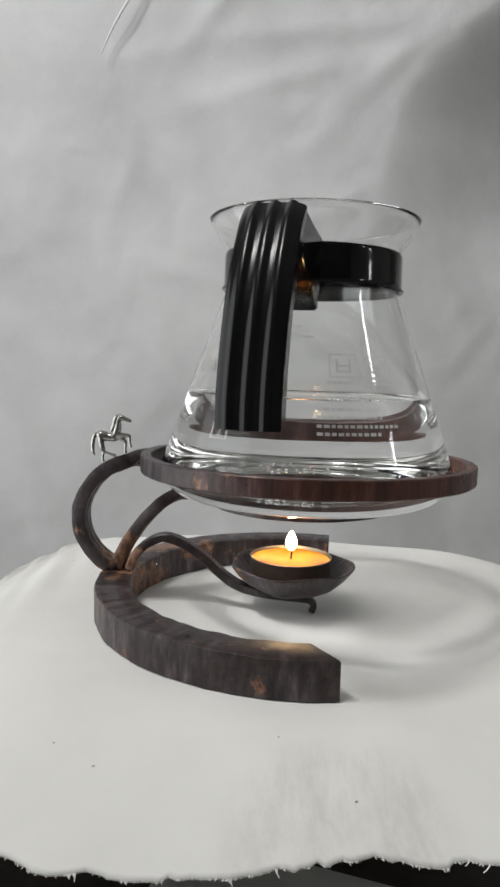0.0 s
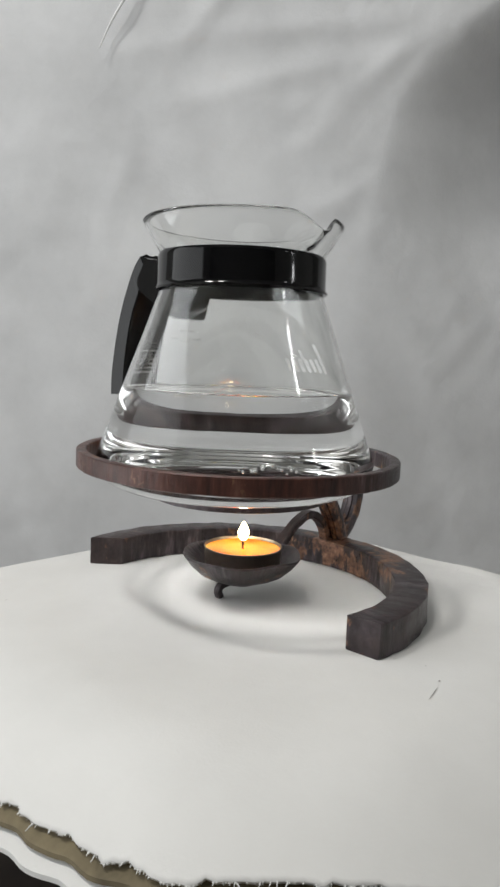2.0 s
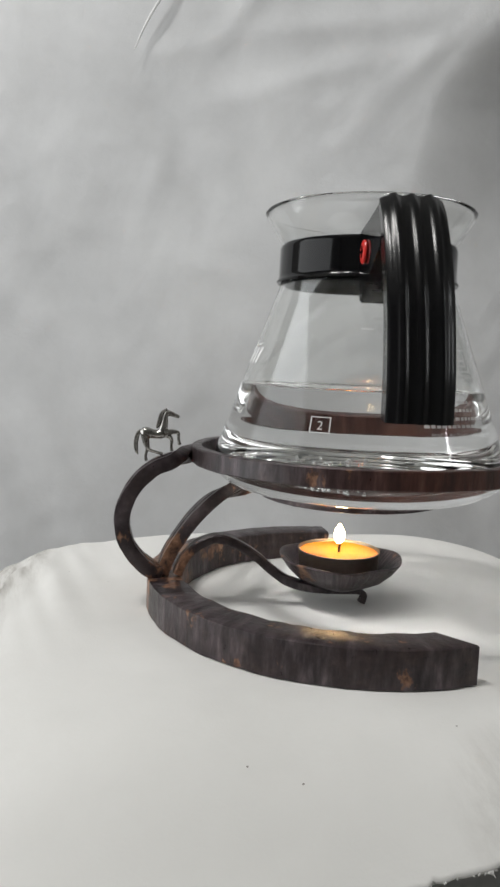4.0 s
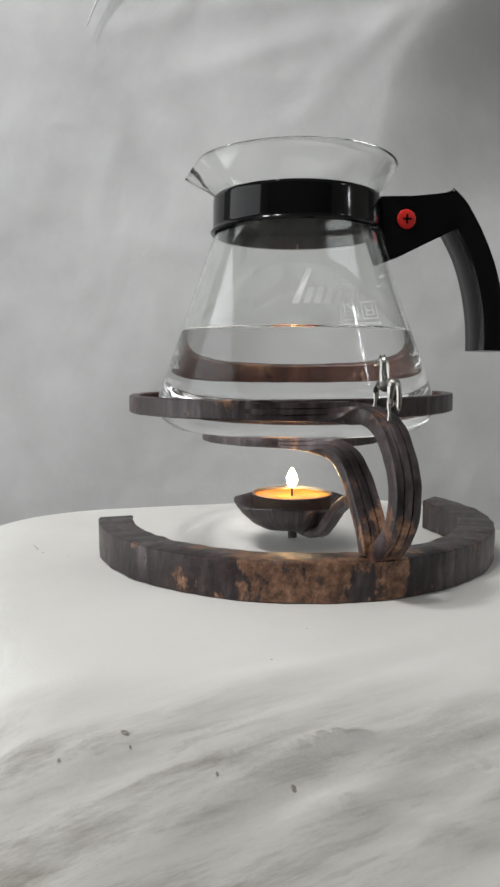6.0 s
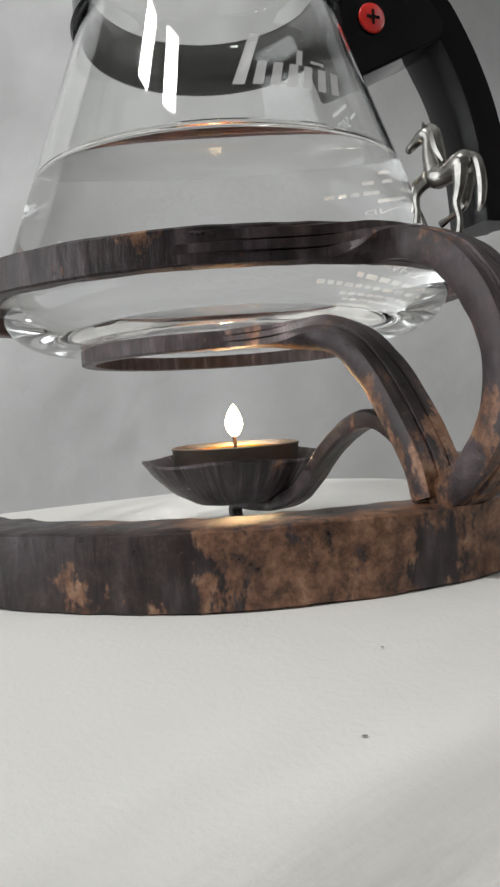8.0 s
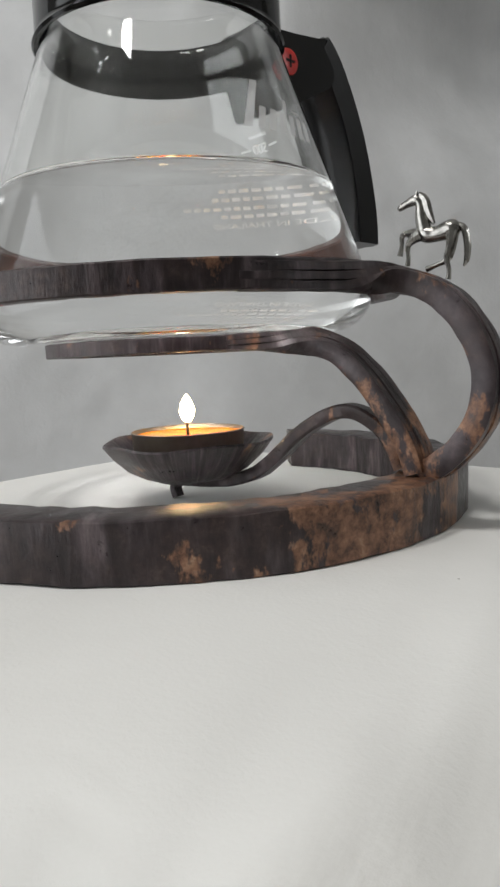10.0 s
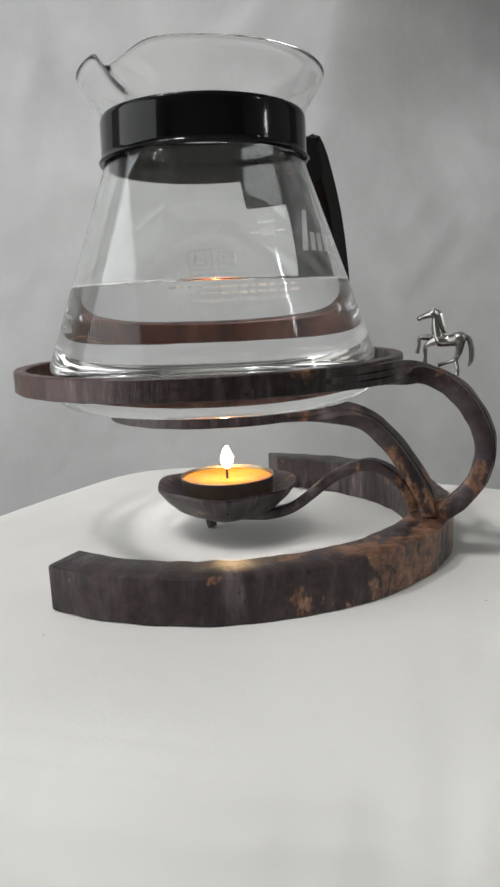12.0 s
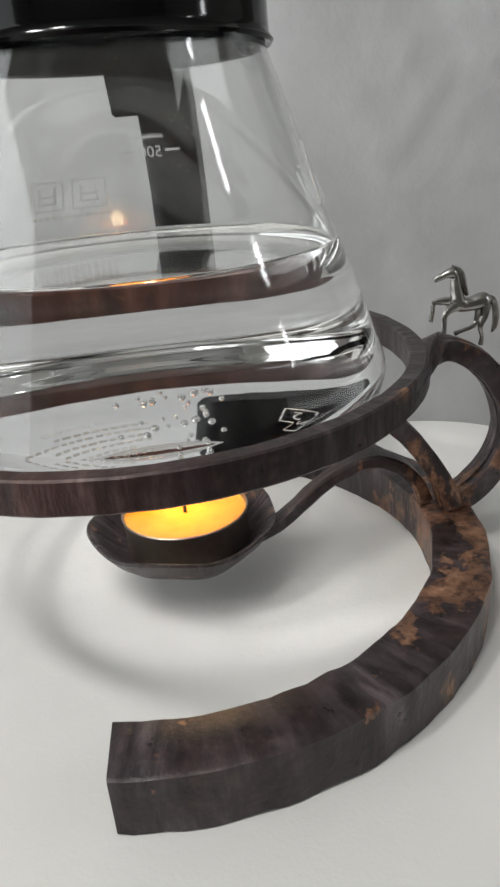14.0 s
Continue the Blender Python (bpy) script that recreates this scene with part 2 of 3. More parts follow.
def part(name, bm, mat, parent=None, label="", smooth=True, place=None):
    me = bpy.data.meshes.new(name)
    bmesh.ops.recalc_face_normals(bm, faces=bm.faces)
    bm.to_mesh(me)
    bm.free()
    me.materials.append(mat)
    if smooth:
        me.polygons.foreach_set("use_smooth", [True] * len(me.polygons))
        me.set_sharp_from_angle(angle=radians(38))
    ob = new(name, me)
    if parent:
        ob.parent = parent
    if place is not None:
        ob.matrix_basis = place
    if label:
        tagged(ob, label)
    return ob


def lathe(profile, steps=96, closed=False, warp=None):
    """Turns a profile of (r, z) round z."""
    bm = bmesh.new()
    rings = []
    for r, z in profile:
        if r < 1e-6:
            rings.append([bm.verts.new((0, 0, z))])
            continue
        ring = []
        for k in range(steps):
            a = 2 * math.pi * k / steps
            p = Vector((r * math.cos(a), r * math.sin(a), z))
            ring.append(bm.verts.new(warp(p, a) if warp else p))
        rings.append(ring)
    pairs = list(zip(rings, rings[1:]))
    if closed:
        pairs.append((rings[-1], rings[0]))
    for a, b in pairs:
        for k in range(steps):
            j = (k + 1) % steps
            if len(a) == 1 and len(b) == 1:
                continue
            if len(a) == 1:
                bm.faces.new((a[0], b[k], b[j]))
            elif len(b) == 1:
                bm.faces.new((a[k], a[j], b[0]))
            else:
                bm.faces.new((a[k], a[j], b[j], b[k]))
    return bm


def smooth_path(points, per=6):
    """Catmull-Rom through tuples of any length."""
    pts = [np.array(p, float) for p in points]
    out = []
    for i in range(len(pts) - 1):
        p0, p1, p2, p3 = pts[max(i - 1, 0)], pts[i], pts[i + 1], pts[min(i + 2, len(pts) - 1)]
        for k in range(per):
            s = k / per
            out.append(0.5 * (2 * p1 + (p2 - p0) * s + (2 * p0 - 5 * p1 + 4 * p2 - p3) * s * s + (3 * p1 - p0 - 3 * p2 + p3) * s**3))
    out.append(pts[-1])
    return out


def sweep(path, wides, widths, thicks, closed=False, rough=0.0, round_=0.28, bm=None):
    """A bar with rounded corners along a path; wides: the direction of its broad side at each point."""
    bm = bm or bmesh.new()
    n = len(path)
    rings = []
    shape = []
    for sx, sy in ((1, 1), (-1, 1), (-1, -1), (1, -1)):
        for a in ((0, 1) if sx * sy > 0 else (1, 0)):
            shape.append((sx * (1 - (round_ if a else 0) * 0.6), sy * (1 - (0 if a else round_))))
    for i in range(n):
        p = Vector(path[i])
        q, o = (Vector(path[(i + 1) % n]), Vector(path[i - 1])) if closed else (Vector(path[min(i + 1, n - 1)]), Vector(path[max(i - 1, 0)]))
        t = (q - o).normalized()
        w = Vector(wides[i])
        w = (w - t * w.dot(t)).normalized()
        s = t.cross(w)
        ring = []
        for a, b in shape:
            k = 1 + rough * noise.noise(p * 190 + Vector((a, b, 0)) * 0.8)
            ring.append(bm.verts.new(p + w * a * widths[i] / 2 * k + s * b * thicks[i] / 2 * k))
        rings.append(ring)
    m = len(shape)
    for i in range(n if closed else n - 1):
        a, b = rings[i], rings[(i + 1) % n]
        for k in range(m):
            j = (k + 1) % m
            bm.faces.new((a[k], a[j], b[j], b[k]))
    if not closed:
        bm.faces.new(rings[0])
        bm.faces.new(rings[-1])
    return bm


def tube(points, radii, sides=10, bm=None, per=4):
    bm = bm or bmesh.new()
    pts = smooth_path([(*p, r) for p, r in zip(points, radii)], per)
    rings = []
    for i, p in enumerate(pts):
        c = Vector(p[:3])
        t = (Vector(pts[min(i + 1, len(pts) - 1)][:3]) - Vector(pts[max(i - 1, 0)][:3])).normalized()
        u = t.orthogonal().normalized() if i == 0 else (u - t * u.dot(t)).normalized()
        v = t.cross(u)
        rings.append([bm.verts.new(c + (u * math.cos(2 * math.pi * k / sides) + v * math.sin(2 * math.pi * k / sides)) * max(p[3], 1e-5)) for k in range(sides)])
    for a, b in zip(rings, rings[1:]):
        for k in range(sides):
            j = (k + 1) % sides
            bm.faces.new((a[k], a[j], b[j], b[k]))
    bm.faces.new(rings[0])
    bm.faces.new(rings[-1])
    return bm


def box(x0, y0, z0, x1, y1, z1, bevel=0.0, bm=None):
    bm = bm or bmesh.new()
    m = Matrix.Translation(((x0 + x1) / 2, (y0 + y1) / 2, (z0 + z1) / 2)) @ Matrix.Diagonal((x1 - x0, y1 - y0, z1 - z0, 1))
    g = bmesh.ops.create_cube(bm, size=1, matrix=m)
    if bevel:
        es = list({e for v in g["verts"] for e in v.link_edges})
        bmesh.ops.bevel(bm, geom=es, offset=bevel, segments=2, affect="EDGES")
    return bm


TURNING = []


def thing(name, base, label, category, turning=True, group=""):
    """An Empty at the thing's base; what stands on the turntable turns with it."""
    ob = new(name)
    ob.empty_display_size = 0.02
    ob.location = base
    tagged(ob, label, category, group)
    if turning:
        TURNING.append((ob, Vector(base)))
    return ob


# ------------------------------------------------------------------ the room


def room():
    x0, x1, y0, y1, z0, z1 = -1.6, 2.0, -1.9, 0.80, -0.80, 1.75
    t = 0.1
    tagged(part("floor", box(x0, y0, z0 - t, x1, y1, z0), FLOORMAT, smooth=False), kind="structure")
    tagged(part("ceiling", box(x0, y0, z1, x1, y1, z1 + t), PALEPAINT, smooth=False), kind="structure")
    tagged(part("wall_north", box(x0, y1, z0, x1, y1 + t, z1), WALLPAINT, smooth=False), kind="structure")
    tagged(part("wall_south", box(x0, y0 - t, z0, x1, y0, z1), WALLPAINT, smooth=False), kind="structure")
    tagged(part("wall_west", box(x0 - t, y0, z0, x0, y1, z1), PALEPAINT, smooth=False), kind="structure")
    tagged(part("wall_east", box(x1, y0, z0, x1 + t, y1, z1), PALEPAINT, smooth=False), kind="structure")


def backdrop_depth(x, z):
    """How far back the hanging sheet lies: creases, and a part bent back to the side to put shade there."""
    y = 0.42 + 0.006 * noise.noise(Vector((x * 6, z * 4, 1)))
    y += 0.003 * noise.noise(Vector((x * 17 + z * 9, z * 13, 4)))
    # added recess: turns the right side, mostly its top, from the light
    edge = 0.082 + 0.28 * max(0.0, z - 0.27) + 4 * max(0.0, z - 0.36) ** 2 + 0.02 * noise.noise(Vector((z * 6, 2, 0)))
    deep = 0.06 + 0.22 / (1 + math.exp(-(z - 0.26) * 28))
    if x > edge:
        y += deep * (1 - math.exp(-((x - edge) * 3.4) ** 1.5))
    for cx, cz, ang, ln, amp in ((-0.02, 0.40, 0.25, 0.10, 0.0028), (0.06, 0.31, -0.5, 0.07, 0.003), (-0.11, 0.21, -0.3, 0.05, 0.002), (0.0, 0.45, 0.1, 0.12, 0.003), (-0.08, 0.47, 0.9, 0.05, 0.003), (0.10, 0.42, 0.7, 0.05, 0.003), (-0.15, 0.425, 0.05, 0.035, 0.0022), (-0.02, 0.375, 0.0, 0.05, 0.0016), (0.02, 0.34, 0.6, 0.03, 0.0016), (-0.17, 0.30, 1.2, 0.04, 0.0014), (0.05, 0.28, 0.5, 0.04, 0.0022)):
        u = (x - cx) * math.cos(ang) + (z - cz) * math.sin(ang)
        v = -(x - cx) * math.sin(ang) + (z - cz) * math.cos(ang)
        y -= amp * math.exp(-(u / ln) ** 2 - (v / 0.012) ** 2)
    # fine crumples, and a short scratch
    y += 0.0016 * noise.noise(Vector((x * 45, z * 38, 9))) * max(0.0, noise.noise(Vector((x * 7, z * 7, 12))) + 0.25)
    u, v = (x + 0.2194) * 0.94 - (z - 0.3345) * 0.34, (x + 0.2194) * 0.34 + (z - 0.3345) * 0.94
    y -= 0.0022 * math.exp(-(u / 0.013) ** 2 - (v / 0.0035) ** 2)
    return y


def backdrop():
    bm = bmesh.new()
    nx, nz = 380, 320
    x0, x1, z0, z1 = -0.85, 0.95, -0.75, 1.10
    grid = [[bm.verts.new((x0 + (x1 - x0) * i / nx, backdrop_depth(x0 + (x1 - x0) * i / nx, z0 + (z1 - z0) * j / nz), z0 + (z1 - z0) * j / nz)) for i in range(nx + 1)] for j in range(nz + 1)]
    for j in range(nz):
        for i in range(nx):
            bm.faces.new((grid[j][i], grid[j][i + 1], grid[j + 1][i + 1], grid[j + 1][i]))
    ob = part("backdrop", bm, BACK)
    mod = ob.modifiers.new("thickness", "SOLIDIFY")
    mod.thickness, mod.offset = 0.002, 1
    tagged(ob, "grey mottled cloth backdrop hanging behind the table", "backdrop", kind="structure")


def cable():
    pts = [(-0.112, 0.408, 0.56), (-0.138, 0.408, 0.515), (-0.160, 0.409, 0.482), (-0.180, 0.410, 0.450), (-0.193, 0.412, 0.424)]
    ob = part("cable", tube(pts, [0.0016, 0.0016, 0.0015, 0.0012, 0.0006], 8), CABLE)
    tagged(ob, "thin white cable hanging before the grey backdrop", "cable")


def table():
    t = thing("side_table", (0.05, 0.0, -0.80), "dark brown wooden table under the turntable", "table", turning=False)
    part("tabletop", box(-0.36, -0.42, 0.685, 0.26, 0.17, 0.715, 0.004), TABLEMAT, t)
    for x in (-0.31, 0.21):
        for y in (-0.36, 0.12):
            part("leg", box(x - 0.025, y - 0.025, 0, x + 0.025, y + 0.025, 0.685, 0.003), TABLEMAT, t)


# ------------------------------------------------------------------ turntable and cloth
def cloth_edge(a):
    """Reach of the cloth round the axis, by angle in degrees."""
    stops = [(-180, 0.235), (-150, 0.235), (-115, 0.200), (-94, 0.1765), (-87, 0.172), (-79, 0.1685), (-71, 0.166), (-64, 0.1655), (-57, 0.172), (-50, 0.178), (-44, 0.186), (-36, 0.190), (-20, 0.187), (2, 0.1725), (9, 0.168), (24, 0.167), (32, 0.172), (39, 0.1785), (45, 0.183), (75, 0.184), (95, 0.164), (106, 0.1594), (118, 0.1602), (130, 0.1646), (136, 0.168), (143, 0.177), (160, 0.215), (180, 0.235)]
    for (p, r), (q, s) in zip(stops, stops[1:]):
        if a <= q:
            k = (a - p) / (q - p)
            k = k * k * (3 - 2 * k)
            return r + (s - r) * k
    return 0.235


def squareness(x, y):
    """Distance from the axis in the measure of a square with rounded corners."""
    a = radians(-10)
    u, v = abs(x * math.cos(a) - y * math.sin(a)), abs(x * math.sin(a) + y * math.cos(a))
    return (u**5 + v**5) ** 0.2


# creases pressed into the hanging side: from, to, width and rise
CREASES = [(-0.1593, 0.0611, -0.1550, -0.0081, 0.0022, 0.0014), (-0.1567, 0.0665, -0.1512, 0.0213, 0.0018, 0.0009), (-0.1691, 0.0118, -0.1723, -0.0412, 0.0020, 0.0014), (-0.1675, 0.0029, -0.1590, -0.0356, 0.0013, 0.0010),
           (-0.1549, 0.0722, -0.1617, 0.0557, 0.0018, 0.0010), (-0.1612, 0.0198, -0.1333, -0.0622, 0.0018, 0.0012), (-0.1628, -0.0200, -0.1405, -0.0779, 0.0018, 0.0014), (-0.1540, -0.0250, -0.1380, -0.0750, 0.0012, 0.0009)]


def cloth_height(x, y, r):
    d = max(0.0, squareness(x, y) - 0.113)
    z = -6.6 * d * d if d < 0.045 else -6.6 * 0.045**2 - 0.594 * (d - 0.045)
    z += 0.0007 * noise.noise(Vector((x * 22, y * 22, 3))) * min(1, r / 0.12)
    a = math.degrees(math.atan2(y, x))
    if 85 < a < 150:
        k = min(1, (a - 85) / 12, (150 - a) / 12) * max(0.0, min(1, (r - cloth_edge(a) + 0.034) / 0.012))
        z += k * 0.00022 * math.sin((cloth_edge(a) - r + 0.003 * noise.noise(Vector((x * 12, y * 12, 6)))) * 780)
    # it drops sooner on one side
    z -= 9 * max(0.0, min(1, (a - 80) / 15, (152 - a) / 14)) * max(0.0, r - 0.133) ** 2
    for x0, y0, x1, y1, wide, rise in CREASES:
        ln = math.hypot(x1 - x0, y1 - y0)
        u = ((x - x0) * (x1 - x0) + (y - y0) * (y1 - y0)) / ln
        v = ((x - x0) * (y1 - y0) - (y - y0) * (x1 - x0)) / ln + 0.0015 * math.sin(u * 130)
        if -0.01 < u < ln + 0.01 and abs(v) < 4 * wide:
            z += rise * math.exp(-(v / wide) ** 2) * max(0.0, min(1, (u + 0.01) / 0.014, (ln + 0.01 - u) / 0.014))
    # loose folds where the cloth hangs longest
    side = max(0.0, -x - 0.09) / 0.1
    if side > 0:
        z += min(side, 1) * (0.0042 * noise.noise(Vector(((x * 0.91 + y * 0.42) * 48, (y * 0.91 - x * 0.42) * 9, 8))) + 0.003 * noise.noise(Vector(((x * 0.91 + y * 0.42) * 110, (y * 0.91 - x * 0.42) * 16, 5))))
    return z


def tablecloth():
    t = thing("tablecloth", (0, 0, 0), "white cotton cloth with frayed edges over the turntable", "tablecloth")
    bm = bmesh.new()
    na, nr = 480, 110
    centre = bm.verts.new((0, 0, 0))
    rings = []
    for j in range(1, nr + 1):
        ring = []
        for k in range(na):
            deg = -180 + 360 * k / na
            a = radians(deg)
            reach = cloth_edge(deg) + 0.0014 * noise.noise(Vector((deg * 0.9, 0, 0))) + 0.0010 * noise.noise(Vector((deg * 0.21, 5, 0)))
            r = reach * (j / nr) ** 0.85
            x, y = r * math.cos(a), r * math.sin(a)
            ring.append(bm.verts.new((x, y, cloth_height(x, y, r))))
        rings.append(ring)
    for k in range(na):
        bm.faces.new((centre, rings[0][k], rings[0][(k + 1) % na]))
        for a, b in zip(rings, rings[1:]):
            bm.faces.new((a[k], b[k], b[(k + 1) % na], a[(k + 1) % na]))
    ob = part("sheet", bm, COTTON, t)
    mod = ob.modifiers.new("thickness", "SOLIDIFY")
    mod.thickness, mod.offset = 0.0012, -1
    spots = ((0.0139, 0.1130, 0.024, 0.0007, 0.42), (0.0040, 0.1075, 0.0022, 0.0018, 0), (-0.0080, 0.1365, 0.0026, 0.0020, 0.5), (-0.1545, 0.0575, 0.0044, 0.0020, 1.2), (-0.1600, 0.0725, 0.0020, 0.0015, 0), (-0.1003, 0.0029, 0.0013, 0.0010, 0), (-0.1240, 0.0175, 0.0015, 0.0012, 0.3), (-0.0025, 0.0956, 0.0012, 0.0010, 0),
             (-0.1582, 0.0559, 0.0018, 0.0012, 0.4), (-0.1652, 0.0172, 0.0030, 0.0022, 0.8), (-0.1641, 0.0354, 0.0022, 0.0013, 0), (0.0681, -0.1367, 0.0018, 0.0010, 0.4), (0.0405, -0.1214, 0.0016, 0.0011, 0), (0.1135, -0.1158, 0.0018, 0.0010, 0.2), (0.1123, -0.0579, 0.0015, 0.0010, 0), (-0.0252, -0.1457, 0.0016, 0.0012, 0), (-0.0091, -0.1490, 0.0016, 0.0011, 0.4), (0.1388, 0.0166, 0.0024, 0.0012, 0.6))
    for x, y, ln, wd, turn in spots:
        bm = bmesh.new()
        ring = []
        for k in range(20):
            a = 2 * math.pi * k / 20
            f = 1 + 0.35 * noise.noise(Vector((x * 900 + math.cos(a), y * 900 + math.sin(a), 0)))
            px, py = math.cos(a) * ln * 0.25 * f, math.sin(a) * wd * 0.25 * f
            qx, qy = x + px * math.cos(turn) - py * math.sin(turn), y + px * math.sin(turn) + py * math.cos(turn)
            ring.append((qx, qy, cloth_height(qx, qy, math.hypot(qx, qy)) + 0.00025))
        bm.faces.new([bm.verts.new(p) for p in ring])
        part("stain", bm, STAIN, t, "small dark spot on the cloth")
    # a brown backing and a second layer show under part of the edge
    for name, mat, d0, d1, drop, words in (("backing", BACKING, -0.012, 0.0022, 0.003, "olive brown backing under the cloth"), ("lower_layer", COTTON, -0.004, 0.0052, 0.0065, "second layer of white cloth")):
        bm = bmesh.new()
        rows = []
        for k in range(61):
            deg = -2 + k
            a = radians(deg)
            pair = []
            fade = min(1, k / 8, (60 - k) / 8)
            for d in (d0, d1 * fade - 0.003 * (1 - fade)):
                q = cloth_edge(deg) + d + 0.0012 * noise.noise(Vector((deg * 0.35, d * 90, 2)))
                x, y = q * math.cos(a), q * math.sin(a)
                pair.append((x, y, cloth_height(x, y, q) - drop))
            rows.append([bm.verts.new(p) for p in pair] + [bm.verts.new((p[0], p[1], p[2] - 0.0016)) for p in reversed(pair)])
        for p, q in zip(rows, rows[1:]):
            for m in range(4):
                bm.faces.new((p[m], p[(m + 1) % 4], q[(m + 1) % 4], q[m]))
        part(name, bm, mat, t, words)
    # loose threads along the cut edge
    rnd = random.Random(4)
    bm = bmesh.new()
    for i in range(2600):
        deg = rnd.uniform(-118, 92)
        a = radians(deg)
        r = cloth_edge(deg) - 0.0012 + 0.0014 * noise.noise(Vector((deg * 0.9, 0, 0))) + 0.0010 * noise.noise(Vector((deg * 0.21, 5, 0)))
        x, y = r * math.cos(a), r * math.sin(a)
        z = cloth_height(x, y, r) - 0.0006
        b = a + rnd.uniform(-0.9, 0.9)
        l = rnd.uniform(0.0005, 0.0017) * (2.2 if rnd.random() < 0.03 else 1)
        p1 = (x + math.cos(b) * l * 0.6, y + math.sin(b) * l * 0.6, z - l * 0.15)
        p2 = (x + math.cos(b + rnd.uniform(-0.5, 0.5)) * l, y + math.sin(b) * l, z - l * rnd.uniform(0.2, 0.7))
        tube([(x, y, z), p1, p2], [0.00030, 0.00024, 0.00012], 4, bm, 2)
    tagged(part("fringe", bm, COTTON, t, "loose white threads of the frayed edge"), kind="stuff")


def turntable():
    t = thing("turntable", (0, 0, -0.0655), "dark square turntable hidden under the cloth", "turntable")
    bm = box(-0.104, -0.104, 0.03, 0.104, 0.104, 0.062, 0.004)
    bmesh.ops.rotate(bm, verts=bm.verts, cent=(0, 0, 0), matrix=Matrix.Rotation(radians(10), 3, "Z"))
    part("platter", bm, DARKWOOD, t)
    part("grey_board", box(0.00, -0.26, 0.0045, 0.235, -0.10, 0.0085, 0.001), BOARDMAT, t, "grey board fixed under the turntable")
    part("board_rim", box(0.2355, -0.262, 0.004, 0.240, -0.10, 0.0105, 0.001), CABLE, t, "pale rim of the board")
    part("foot", lathe([(0, 0.0), (0.09, 0.0), (0.092, 0.002), (0.092, 0.03), (0, 0.03)]), DARKWOOD, t)


# ------------------------------------------------------------------ candle warmer
POT = Vector((0.0175, -0.0103, 0))
ARM = 192.3


def polar(r, deg, z, side=0.0):
    a = radians(deg)
    return (r * math.cos(a) - side * math.sin(a), r * math.sin(a) + side * math.cos(a), z)


def grooved(name, t, path, wides, widths, thicks):
    """A flat bar forged from three strands, with a groove between each two."""
    arm = None
    for lane, share, low in ((0, 0.34, 1.0), (-1, 0.36, 0.90), (1, 0.36, 0.93)):
        line = [Vector(p) + Vector(w).normalized() * (lane * wd * 0.325) for p, w, wd in zip(path, wides, widths)]
        bm = sweep(line, wides, [v * share for v in widths], [v * low for v in thicks], rough=0.09, round_=0.42)
        ob = part(name if lane == 0 else "strand", bm, IRON, arm or t)
        arm = arm or ob


